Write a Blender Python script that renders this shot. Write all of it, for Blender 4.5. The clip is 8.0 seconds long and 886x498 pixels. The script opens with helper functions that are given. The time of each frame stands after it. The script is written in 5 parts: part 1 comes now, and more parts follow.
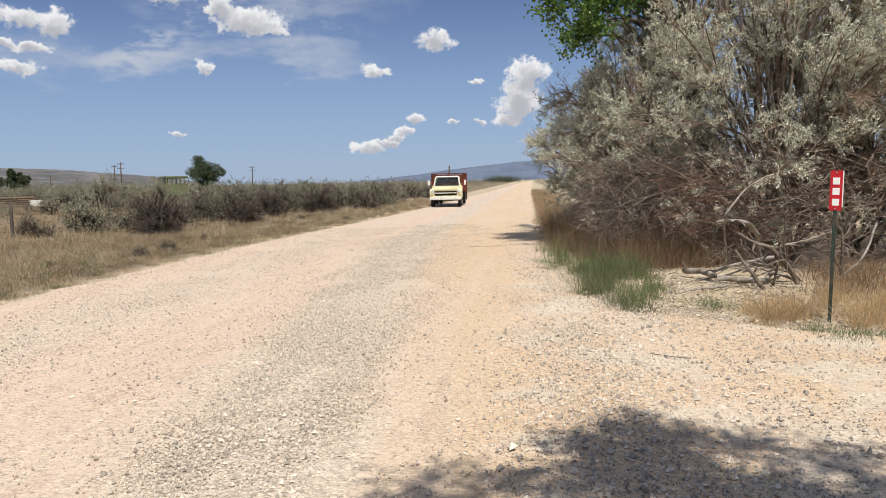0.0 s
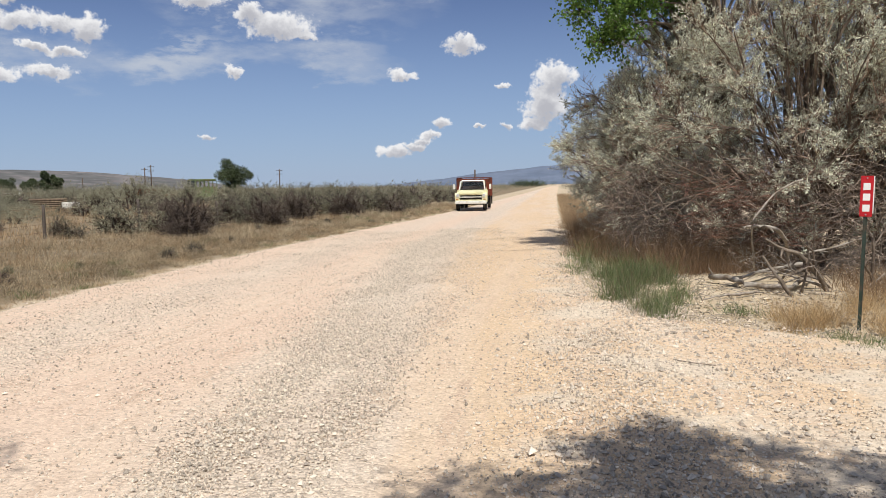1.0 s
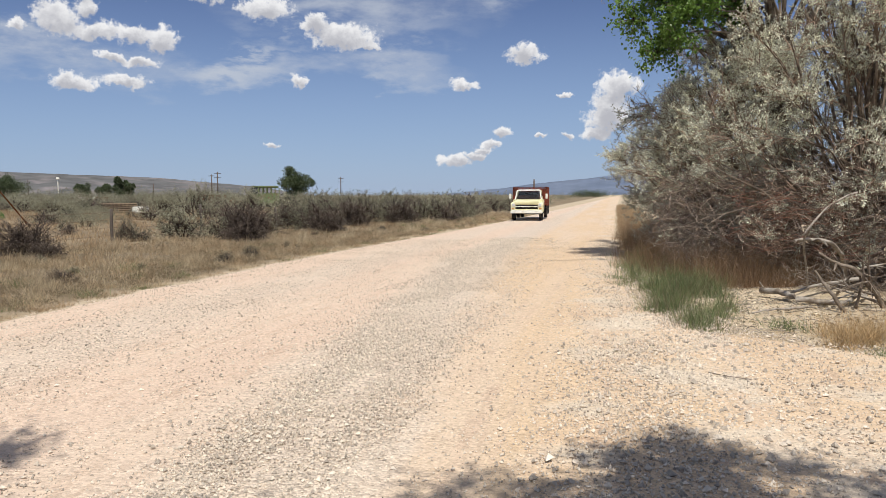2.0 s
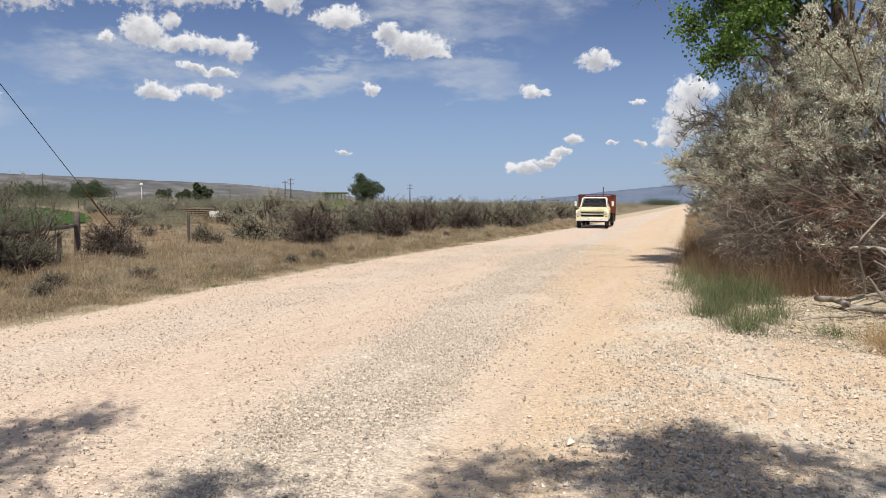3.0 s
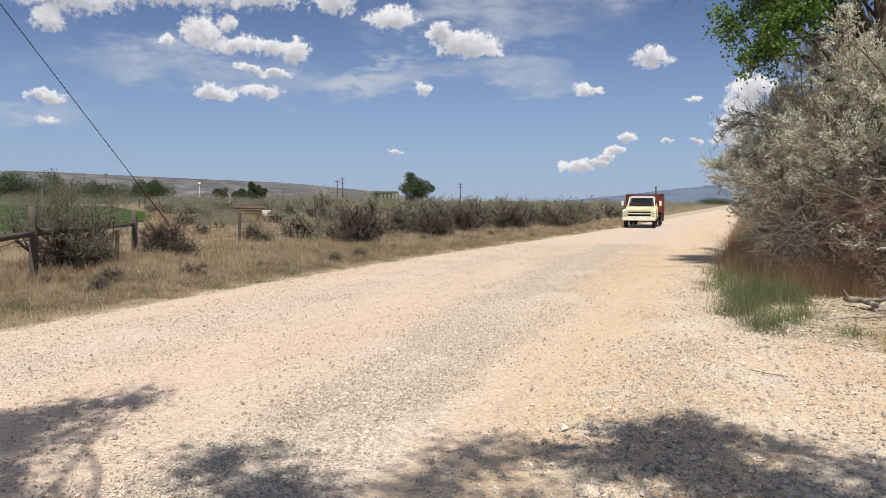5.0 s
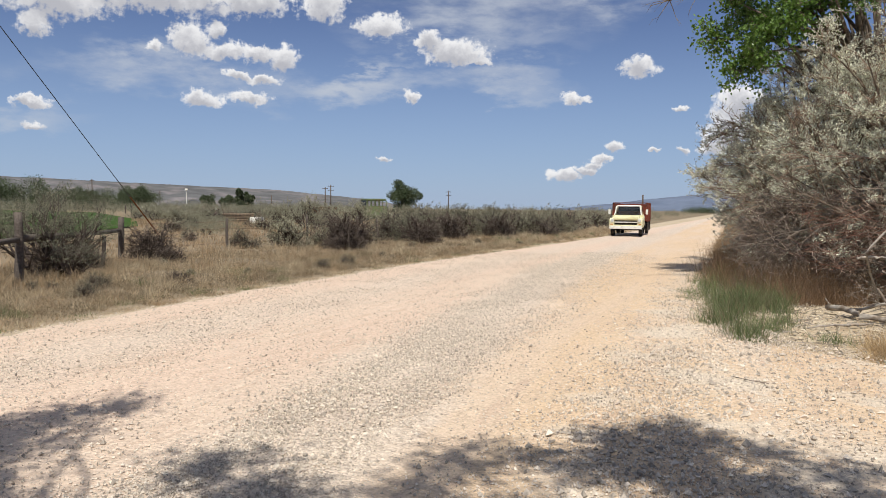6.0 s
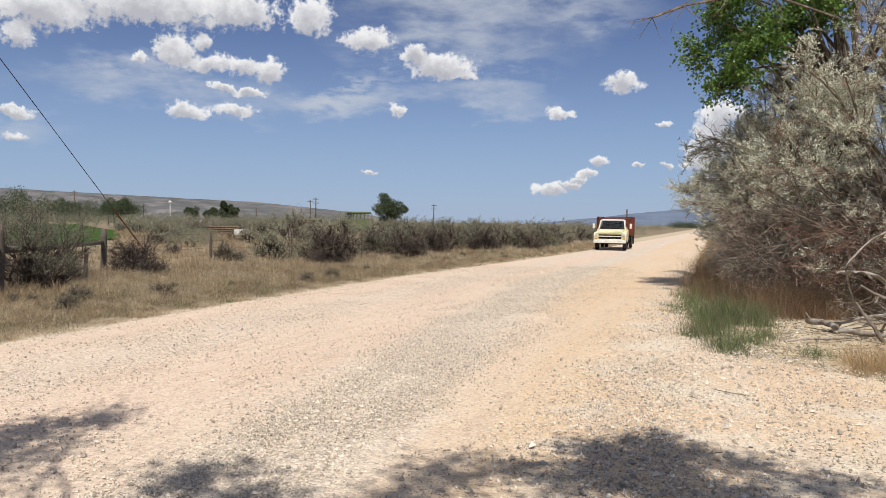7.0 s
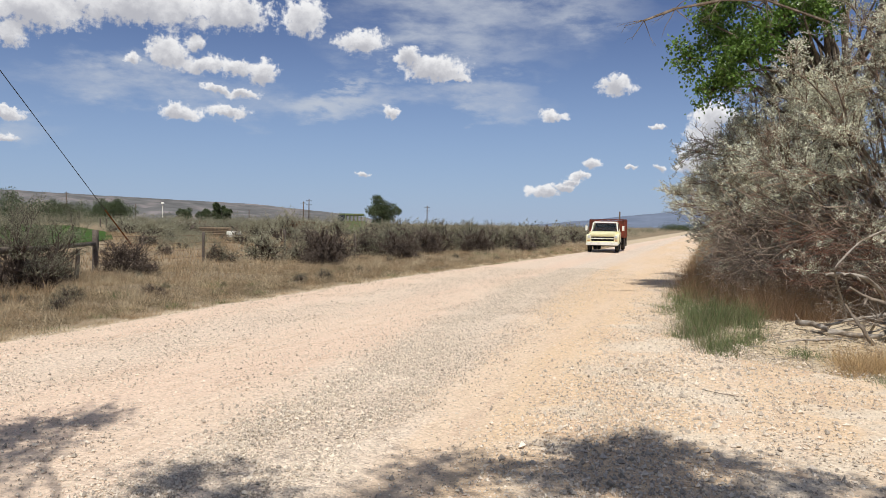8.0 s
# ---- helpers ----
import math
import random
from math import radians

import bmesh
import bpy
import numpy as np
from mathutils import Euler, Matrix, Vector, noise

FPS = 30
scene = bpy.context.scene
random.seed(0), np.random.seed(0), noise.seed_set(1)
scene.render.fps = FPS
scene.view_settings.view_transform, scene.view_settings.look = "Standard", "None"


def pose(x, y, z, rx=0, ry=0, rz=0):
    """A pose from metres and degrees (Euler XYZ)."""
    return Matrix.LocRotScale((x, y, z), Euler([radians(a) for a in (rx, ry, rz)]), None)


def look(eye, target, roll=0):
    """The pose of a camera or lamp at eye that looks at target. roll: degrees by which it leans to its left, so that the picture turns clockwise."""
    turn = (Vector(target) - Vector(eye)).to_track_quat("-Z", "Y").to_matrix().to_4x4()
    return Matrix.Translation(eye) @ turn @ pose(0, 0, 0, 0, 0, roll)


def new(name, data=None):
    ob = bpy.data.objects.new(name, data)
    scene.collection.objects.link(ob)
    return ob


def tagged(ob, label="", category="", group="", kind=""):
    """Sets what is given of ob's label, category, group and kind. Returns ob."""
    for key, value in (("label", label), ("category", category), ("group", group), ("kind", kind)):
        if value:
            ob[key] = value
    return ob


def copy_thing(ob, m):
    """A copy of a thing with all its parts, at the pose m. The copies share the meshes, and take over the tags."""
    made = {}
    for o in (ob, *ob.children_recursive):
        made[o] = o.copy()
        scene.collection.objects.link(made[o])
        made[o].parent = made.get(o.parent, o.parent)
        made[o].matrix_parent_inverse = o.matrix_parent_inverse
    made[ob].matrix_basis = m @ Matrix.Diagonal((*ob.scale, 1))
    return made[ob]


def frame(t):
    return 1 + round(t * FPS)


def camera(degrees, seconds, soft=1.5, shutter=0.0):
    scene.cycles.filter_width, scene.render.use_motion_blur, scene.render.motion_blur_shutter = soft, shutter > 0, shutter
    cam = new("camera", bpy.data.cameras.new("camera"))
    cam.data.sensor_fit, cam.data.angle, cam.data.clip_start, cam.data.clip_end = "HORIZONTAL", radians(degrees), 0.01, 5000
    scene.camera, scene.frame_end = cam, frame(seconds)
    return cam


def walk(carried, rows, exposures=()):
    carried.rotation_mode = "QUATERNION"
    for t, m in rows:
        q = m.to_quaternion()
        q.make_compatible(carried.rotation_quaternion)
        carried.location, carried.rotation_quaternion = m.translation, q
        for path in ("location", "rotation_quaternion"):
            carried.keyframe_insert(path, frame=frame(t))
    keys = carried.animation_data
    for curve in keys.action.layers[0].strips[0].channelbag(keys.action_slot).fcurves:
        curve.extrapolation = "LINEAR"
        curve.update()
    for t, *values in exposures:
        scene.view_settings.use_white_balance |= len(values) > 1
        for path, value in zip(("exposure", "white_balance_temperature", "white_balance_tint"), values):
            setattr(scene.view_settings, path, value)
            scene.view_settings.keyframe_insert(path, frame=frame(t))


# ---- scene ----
cam = camera(61.2, 8.0, soft=0.5)
METRES, EYE, TILT, LEAN, TURN = 1.4517, 1.6, 0.0, 0.0, 6.3
ROWS = [
    (0.0, 0.0, 0.0, 0.0, -0.11, -5.62, 1.11),
    (0.5, 0.0018, 0.0003, -0.0014, 0.49, -5.51, 1.04),
    (1.0, 0.018, 0.0023, -0.0036, 1.85, -5.28, 0.85),
    (2.5, 0.2634, -0.1345, -0.0223, 9.09, -4.2, -0.02),
    (3.0, 0.3544, -0.2921, -0.0322, 11.66, -3.99, -0.12),
    (3.5, 0.4821, -0.3328, -0.0305, 13.89, -4.01, -0.06),
    (4.0, 0.5834, -0.3622, -0.0208, 15.58, -4.12, -0.05),
    (5.5, 0.6189, -0.555, -0.0129, 15.45, -4.01, -0.29),
    (6.0, 0.6337, -0.5584, -0.0114, 14.66, -3.49, -0.42),
    (6.5, 0.6419, -0.5678, -0.0113, 14.0, -2.91, -0.58),
    (7.0, 0.6439, -0.5799, -0.0143, 13.54, -2.45, -0.7),
    (7.5, 0.6522, -0.5931, -0.0191, 13.24, -2.25, -0.79),
    (8.0, 0.6602, -0.5937, -0.019, 13.03, -2.29, -0.81),
]
walk(cam, [(t, pose(0, 0, EYE, TILT, LEAN, TURN) @ pose(METRES * x, METRES * y, METRES * z, 90 + pitch, roll, yaw)) for t, x, y, z, yaw, pitch, roll in ROWS])

# ---- sun, sky and exposure ----
SUN_DIR = Vector((0.33, -0.94, 0.0)).normalized()
SUN_ELEV = radians(60)
TO_SUN = Vector((SUN_DIR.x * math.cos(SUN_ELEV), SUN_DIR.y * math.cos(SUN_ELEV), math.sin(SUN_ELEV)))
SHIFT = Vector((TO_SUN.x / TO_SUN.z, TO_SUN.y / TO_SUN.z, 0))   # from a shadow to its caster, per metre of height

sun_data = bpy.data.lights.new("sun", "SUN")
sun_data.energy, sun_data.angle, sun_data.color = 5.0, radians(0.53), (1.0, 0.955, 0.88)
sun = new("sun", sun_data)
sun.matrix_world = look(TO_SUN * 50, (0, 0, 0))
scene.view_settings.exposure = -0.03

world = bpy.data.worlds.new("sky")
scene.world = world
world.use_nodes = True
wt = world.node_tree
wt.nodes.clear()


def wnode(kind, *sockets, **props):
    n = wt.nodes.new(kind)
    if "operation" in props:
        n.operation = props["operation"]
    if "use_clamp" in props:
        n.use_clamp = props["use_clamp"]
    if "data_type" in props:
        n.data_type = props["data_type"]
    if "interpolation_type" in props:
        n.interpolation_type = props["interpolation_type"]
    for i, v in enumerate(sockets):
        if v is None:
            continue
        if isinstance(v, bpy.types.NodeSocket):
            wt.links.new(v, n.inputs[i])
        else:
            n.inputs[i].default_value = v
    return n


def wmath(op, *s, clamp=False):
    return wnode("ShaderNodeMath", *s, operation=op, use_clamp=clamp).outputs[0]


def wvec(op, *s):
    return wnode("ShaderNodeVectorMath", *s, operation=op)


sky = wt.nodes.new("ShaderNodeTexSky")
sky.sky_type, sky.sun_disc, sky.sun_elevation, sky.sun_rotation = "NISHITA", False, SUN_ELEV, math.atan2(SUN_DIR.x, SUN_DIR.y)
sky.air_density, sky.dust_density, sky.ozone_density, sky.altitude = 1.0, 0.3, 1.6, 1500
direction = wnode("ShaderNodeTexCoord").outputs["Generated"]
axes = wnode("ShaderNodeSeparateXYZ", direction).outputs
az = wmath("MULTIPLY", wmath("ARCTAN2", axes[0], axes[1]), 57.2958)
el = wmath("MULTIPLY", wmath("ARCSINE", axes[2]), 57.2958)
flat = wnode("ShaderNodeCombineXYZ", az, el, 0.0).outputs[0]


def sky_noise(scale, detail, stretch=1.0):
    m = wvec("MULTIPLY", flat, (scale, scale * stretch, 1)).outputs[0]
    n = wt.nodes.new("ShaderNodeTexNoise")
    n.inputs["Scale"].default_value, n.inputs["Detail"].default_value, n.inputs["Roughness"].default_value = 1.0, detail, 0.6
    wt.links.new(m, n.inputs["Vector"])
    return n


def centred(n, amount):
    return wvec("MULTIPLY", wvec("SUBTRACT", n.outputs["Color"], (0.5, 0.5, 0.5)).outputs[0], (amount, amount, 0)).outputs[0]


billow = sky_noise(0.8, 7)
wisp_noise = sky_noise(0.15, 7, 2.6)
warped = wvec("ADD", flat, centred(billow, 1.7)).outputs[0]
warped_soft = wvec("ADD", flat, centred(wisp_noise, 9.0)).outputs[0]
fields = {"puff": None, "wisp": None, "above": None}


def cloud(kind, a, e, w, h):
    """One lobe of a cloud: azimuth, elevation and half sizes in degrees."""
    src = warped if kind == "puff" else warped_soft
    w, h = (w * 1.12, h * 0.88) if kind == "puff" else (w, h)
    n = wvec("MULTIPLY_ADD", src, (1 / w, 1 / h, 0), (-a / w, -e / h, 0))
    d = wvec("LENGTH", n.outputs[0]).outputs["Value"]
    fields[kind] = d if fields[kind] is None else wmath("MINIMUM", fields[kind], d)
    if kind == "puff" and -60 < a < 25:                       # how deep the lobe's upper side lies: shades its base
        n = wvec("MULTIPLY_ADD", src, (1 / w, 1 / h, 0), (-a / w, -e / h + 0.55, 0))
        d = wvec("LENGTH", n.outputs[0]).outputs["Value"]
        fields["above"] = d if fields["above"] is None else wmath("MINIMUM", fields["above"], d)


def puff(a, e, w, h):
    cloud("puff", a, e, w, h)


def wisp(a, e, w, h):
    cloud("wisp", a, e, w, h)


puff(-25.6, 3.4, 0.60, 0.35)
puff(-8.2, 4.3, 0.75, 0.52)
puff(-9.1, 3.4, 0.92, 0.43)
puff(-10.1, 2.5, 0.93, 0.48)
puff(-9.6, 3.0, 0.70, 0.40)
puff(-11.6, 2.2, 1.48, 0.60)
puff(-11.1, 7.9, 1.18, 0.52)
puff(-6.5, 10.0, 1.39, 1.04)
puff(-22.2, 12.1, 1.12, 1.04)
puff(-20.1, 11.2, 2.68, 1.21)
puff(-18.4, 10.6, 1.21, 0.43)
puff(-25.7, 13.0, 2.05, 1.04)
puff(-29.9, 14.6, 1.84, 1.81)
puff(-23.4, 8.0, 0.69, 0.69)
puff(-39.4, 11.5, 1.60, 1.47)
puff(-37.2, 10.8, 2.00, 0.85)
puff(-34.8, 10.6, 1.60, 0.80)
puff(-32.9, 10.6, 1.31, 1.21)
puff(-37.5, 12.3, 0.78, 0.86)
puff(-41.8, 10.8, 0.66, 0.52)
puff(-36.2, 9.2, 1.30, 0.45)
puff(-34.4, 8.9, 1.40, 0.50)
puff(-38.6, 7.4, 1.50, 0.80)
puff(-35.3, 7.6, 1.55, 0.62)
puff(-49.3, 11.6, 1.16, 1.12)
puff(-49.5, 6.5, 1.29, 0.52)
puff(-49.5, 5.0, 0.71, 0.43)
puff(0.0, 7.4, 1.30, 1.56)
puff(-0.3, 5.9, 1.54, 1.73)
puff(-3.4, 4.0, 0.48, 0.30)
puff(-5.2, 4.2, 0.49, 0.26)
puff(-3.5, 6.9, 0.64, 0.30)
puff(0.5, 7.4, 1.45, 1.21)
puff(-0.3, 5.4, 1.80, 1.73)
puff(-1.2, 4.2, 1.11, 0.69)
puff(-47.9, 13.5, 4.33, 1.90)
puff(-41.2, 14.5, 6.32, 1.99)
puff(-35.5, 14.5, 3.59, 1.73)
wisp(-17.6, 14.6, 11.22, 2.16)
wisp(-10.4, 15.3, 6.73, 1.73)
wisp(-16.2, 9.1, 5.60, 0.95)
wisp(-25.2, 10.8, 2.57, 0.52)
wisp(-26.5, 9.1, 8.51, 1.30)
wisp(-39.4, 9.2, 11.44, 1.73)
wisp(-17.0, 9.6, 5.82, 1.30)
wisp(-50.5, 5.4, 4.0, 1.3)
wisp(-19.1, 12.7, 9.0, 1.8)
for i in range(70):                      # the rest of the sky, out of view
    a = random.uniform(25, 300)
    e = random.uniform(6, 60)
    s = random.uniform(1.5, 5)
    if i % 4:
        continue
    puff(a if a < 180 else a - 360, e, s * 1.6, s * 0.7)


def ramp(value, lo, hi):
    return wnode("ShaderNodeMapRange", value, lo, hi, 0.0, 1.0, interpolation_type="SMOOTHSTEP").outputs[0]


puff_mask = ramp(wmath("ADD", fields["puff"], wmath("MULTIPLY", wmath("SUBTRACT", sky_noise(1.9, 8).outputs["Fac"], 0.5), 1.35)), 1.0, 0.55)
unseen_veil = wmath("MULTIPLY", wmath("MULTIPLY", ramp(el, 20.0, 38.0), ramp(sky_noise(0.05, 6, 2.0).outputs["Fac"], 0.36, 0.62)), 0.75)   # unseen high cloud, added overhead so the skylight in shadows is less blue
wisp_mask = wmath("MAXIMUM", unseen_veil, wmath("MULTIPLY", ramp(fields["wisp"], 1.25, 0.1), wmath("MULTIPLY", ramp(wisp_noise.outputs["Fac"], 0.24, 0.7), 0.8)))
shade_noise = sky_noise(0.55, 5)
lit = ramp(wmath("ADD", wmath("MULTIPLY", shade_noise.outputs["Fac"], 0.9), wmath("MULTIPLY", fields["above"], 0.55)), 0.50, 1.12)
puff_colour = wnode("ShaderNodeMix", data_type="RGBA")
wt.links.new(lit, puff_colour.inputs[0])
puff_colour.inputs[6].default_value, puff_colour.inputs[7].default_value = (7.4, 7.5, 8.2, 1), (13.6, 13.6, 13.8, 1)
haze = wnode("ShaderNodeMix", data_type="RGBA")            # pale blue haze low over the plain
wt.links.new(wmath("MULTIPLY", ramp(el, 16.0, -2.0), 0.75), haze.inputs[0])
wt.links.new(wvec("MULTIPLY", sky.outputs[0], (0.93, 0.93, 1.15)).outputs[0], haze.inputs[6])
haze.inputs[7].default_value = (4.7, 6.8, 10.1, 1)
m1 = wnode("ShaderNodeMix", data_type="RGBA")
wt.links.new(wisp_mask, m1.inputs[0])
wt.links.new(haze.outputs[2], m1.inputs[6])
m1.inputs[7].default_value = (8.6, 9.2, 10.2, 1)
m2 = wnode("ShaderNodeMix", data_type="RGBA")
wt.links.new(puff_mask, m2.inputs[0])
wt.links.new(m1.outputs[2], m2.inputs[6])
wt.links.new(puff_colour.outputs[2], m2.inputs[7])
back = wnode("ShaderNodeBackground", m2.outputs[2], 0.066)
wt.links.new(back.outputs[0], wnode("ShaderNodeOutputWorld").inputs[0])


# ---- materials ----
def material(name, colour, rough=0.8, metal=0.0, vary=0.25, grain=30.0, bump=0.3, stain=None, stain_scale=2.0, stain_amount=0.5, per_object=0.0, per_island=0.0, thin=0.0, detail=4.0, bump_distance=0.02):
    """A surface with grain, larger stains and relief; per_object and per_island vary brightness from piece to piece."""
    m = bpy.data.materials.new(name)
    m.use_nodes = True
    t = m.node_tree
    nodes, links = t.nodes, t.links
    bsdf = nodes["Principled BSDF"]
    bsdf.inputs["Roughness"].default_value, bsdf.inputs["Metallic"].default_value = rough, metal
    bsdf.inputs["Specular IOR Level"].default_value = 0.12 if rough >= 0.7 else 0.5
    coord = nodes.new("ShaderNodeTexCoord").outputs["Object"]
    fine = nodes.new("ShaderNodeTexNoise")
    fine.inputs["Scale"].default_value, fine.inputs["Detail"].default_value = grain, detail
    links.new(coord, fine.inputs["Vector"])
    mul = nodes.new("ShaderNodeMapRange")
    mul.inputs[1].default_value, mul.inputs[2].default_value = 0.25, 0.75
    mul.inputs[3].default_value, mul.inputs[4].default_value = 1 - vary, 1 + vary
    links.new(fine.outputs["Fac"], mul.inputs[0])
    value = mul.outputs[0]
    for amount, node, socket in ((per_object, "ShaderNodeObjectInfo", "Random"), (per_island, "ShaderNodeNewGeometry", "Random Per Island")):
        if amount:
            r = nodes.new("ShaderNodeMapRange")
            r.inputs[3].default_value, r.inputs[4].default_value = 1 - amount, 1 + amount
            links.new(nodes.new(node).outputs[socket], r.inputs[0])
            mm = nodes.new("ShaderNodeMath")
            mm.operation = "MULTIPLY"
            links.new(value, mm.inputs[0])
            links.new(r.outputs[0], mm.inputs[1])
            value = mm.outputs[0]
    base = nodes.new("ShaderNodeMix")
    base.data_type = "RGBA"
    base.inputs[0].default_value = 0.0
    base.inputs[6].default_value = (*colour, 1)
    base.inputs[7].default_value = (*(stain or colour), 1)
    if stain:
        big = nodes.new("ShaderNodeTexNoise")
        big.inputs["Scale"].default_value, big.inputs["Detail"].default_value = stain_scale, 5
        links.new(coord, big.inputs["Vector"])
        sr = nodes.new("ShaderNodeMapRange")
        sr.inputs[1].default_value, sr.inputs[2].default_value = 0.62 - 0.3 * stain_amount, 0.78 - 0.3 * stain_amount
        links.new(big.outputs["Fac"], sr.inputs[0])
        links.new(sr.outputs[0], base.inputs[0])
    scaled = nodes.new("ShaderNodeVectorMath")
    scaled.operation = "SCALE"
    links.new(base.outputs[2], scaled.inputs[0])
    links.new(value, scaled.inputs[3])
    links.new(scaled.outputs[0], bsdf.inputs["Base Color"])
    if bump:
        b = nodes.new("ShaderNodeBump")
        b.inputs["Strength"].default_value, b.inputs["Distance"].default_value = bump, bump_distance
        links.new(fine.outputs["Fac"], b.inputs["Height"])
        links.new(b.outputs[0], bsdf.inputs["Normal"])
    if thin:
        tr = nodes.new("ShaderNodeBsdfTranslucent")
        links.new(scaled.outputs[0], tr.inputs[0])
        mix = nodes.new("ShaderNodeMixShader")
        mix.inputs[0].default_value = thin
        links.new(bsdf.outputs[0], mix.inputs[1])
        links.new(tr.outputs[0], mix.inputs[2])
        links.new(mix.outputs[0], nodes["Material Output"].inputs[0])
    return m


def earth_material(name, banded):
    """Dirt and crushed stone. banded: wheel tracks and gravel windrows that run along the road."""
    m = bpy.data.materials.new(name)
    m.use_nodes = True
    t = m.node_tree
    nodes, links = t.nodes, t.links
    bsdf = nodes["Principled BSDF"]
    bsdf.inputs["Roughness"].default_value, bsdf.inputs["Specular IOR Level"].default_value = 0.95, 0.1
    coord = nodes.new("ShaderNodeTexCoord").outputs["Object"]

    def tex(scale, detail, rough=0.6):
        n = nodes.new("ShaderNodeTexNoise")
        n.inputs["Scale"].default_value, n.inputs["Detail"].default_value, n.inputs["Roughness"].default_value = scale, detail, rough
        links.new(coord, n.inputs["Vector"])
        return n.outputs["Fac"]

    def rng(v, a, b, c=0.0, d=1.0):
        n = nodes.new("ShaderNodeMapRange")
        n.interpolation_type = "SMOOTHSTEP"
        for i, x in enumerate((a, b, c, d)):
            n.inputs[i + 1].default_value = x
        links.new(v, n.inputs[0])
        return n.outputs[0]

    def mth(op, a, b):
        n = nodes.new("ShaderNodeMath")
        n.operation = op
        for i, x in enumerate((a, b)):
            if isinstance(x, bpy.types.NodeSocket):
                links.new(x, n.inputs[i])
            else:
                n.inputs[i].default_value = x
        return n.outputs[0]

    def mix(f, a, b):
        n = nodes.new("ShaderNodeMix")
        n.data_type = "RGBA"
        links.new(f, n.inputs[0])
        for i, x in ((6, a), (7, b)):
            if isinstance(x, bpy.types.NodeSocket):
                links.new(x, n.inputs[i])
            else:
                n.inputs[i].default_value = (*x, 1)
        return n.outputs[2]

    big, mid, fine, stones = tex(0.35, 4), tex(2.2, 5), tex(38, 5, 0.7), nodes.new("ShaderNodeTexVoronoi")
    stones.inputs["Scale"].default_value = 46
    links.new(coord, stones.inputs["Vector"])
    if banded:
        sep = nodes.new("ShaderNodeSeparateXYZ")
        links.new(coord, sep.inputs[0])
        drawn = nodes.new("ShaderNodeVectorMath")             # the wheels draw everything out along the road
        drawn.operation = "MULTIPLY"
        drawn.inputs[1].default_value = (1.0, 0.10, 1.0)
        links.new(coord, drawn.inputs[0])

        def along(scale, detail, rough=0.6):
            n = nodes.new("ShaderNodeTexNoise")
            n.inputs["Scale"].default_value, n.inputs["Detail"].default_value, n.inputs["Roughness"].default_value = scale, detail, rough
            links.new(drawn.outputs[0], n.inputs["Vector"])
            return n.outputs["Fac"]

        streak, lane, thin_lane = along(2.6, 5), along(0.9, 4), along(7.0, 4, 0.7)
        wob = mth("ADD", mth("MULTIPLY", mth("SUBTRACT", streak, 0.5), 0.9), mth("MULTIPLY", mth("SUBTRACT", mid, 0.5), 0.5))
        across = mth("ADD", sep.outputs[0], wob)
        drift = mth("ADD", mth("MULTIPLY", mth("MINIMUM", sep.outputs[1], 18.0), 0.094), 1.2)
        ridge_x = mth("ADD", across, drift)                    # 0 on the crest of the gravel ridge
        band = mth("MULTIPLY", rng(ridge_x, -0.95, -0.35), rng(ridge_x, 0.85, 0.3))
        left_band = mth("MULTIPLY", mth("MULTIPLY", rng(across, -6.1, -5.2), rng(across, -4.0, -4.8)), 0.6)
        colour = mix(rng(ridge_x, 0.3, 0.9), (0.615, 0.472, 0.365), (0.60, 0.45, 0.305))
        colour = mix(rng(lane, 0.42, 0.62, 0, 0.6), colour, (0.615, 0.495, 0.385))
        colour = mix(mth("MULTIPLY", rng(thin_lane, 0.50, 0.64, 0, 0.6), rng(mid, 0.35, 0.6, 0.3, 1.0)), colour, (0.52, 0.385, 0.285))
        patch = tex(0.9, 6)
        side_track = rng(across, -0.5, 0.2)
        colour = mix(mth("MULTIPLY", side_track, rng(patch, 0.47, 0.6, 0, 0.85)), colour, (0.60, 0.515, 0.41))
        colour = mix(mth("MULTIPLY", side_track, rng(tex(1.7, 5), 0.56, 0.7, 0, 0.6)), colour, (0.49, 0.345, 0.235))
        colour = mix(mth("MULTIPLY", mth("MAXIMUM", band, left_band), 0.6), colour, (0.58, 0.505, 0.415))
        gravel = mth("ADD", mth("MULTIPLY", mth("MAXIMUM", band, left_band), 0.7), rng(mid, 0.35, 0.65, 0.35, 0.85))
    else:
        colour = mix(rng(mid, 0.35, 0.65), (0.42, 0.33, 0.22), (0.55, 0.455, 0.335))
        colour = mix(rng(big, 0.45, 0.7, 0, 0.7), colour, (0.40, 0.34, 0.24))
        sep = nodes.new("ShaderNodeSeparateXYZ")
        links.new(coord, sep.inputs[0])
        thatch = mix(rng(big, 0.4, 0.65), (0.19, 0.15, 0.10), (0.27, 0.21, 0.135))
        colour = mix(rng(mth("ADD", sep.outputs[0], mid), -6.3, -7.1), colour, thatch)
        gravel = rng(mid, 0.4, 0.7, 0.0, 0.4)
    cell = nodes.new("ShaderNodeSeparateColor")
    links.new(stones.outputs["Color"], cell.inputs[0])
    lumps = nodes.new("ShaderNodeTexVoronoi")                 # fewer, larger half-buried stones
    lumps.inputs["Scale"].default_value = 21
    links.new(coord, lumps.inputs["Vector"])
    lump_cell = nodes.new("ShaderNodeSeparateColor")
    links.new(lumps.outputs["Color"], lump_cell.inputs[0])
    stone_here = mth("MULTIPLY", rng(lump_cell.outputs[1], 0.62, 0.7), rng(lumps.outputs["Distance"], 0.5, 0.3))
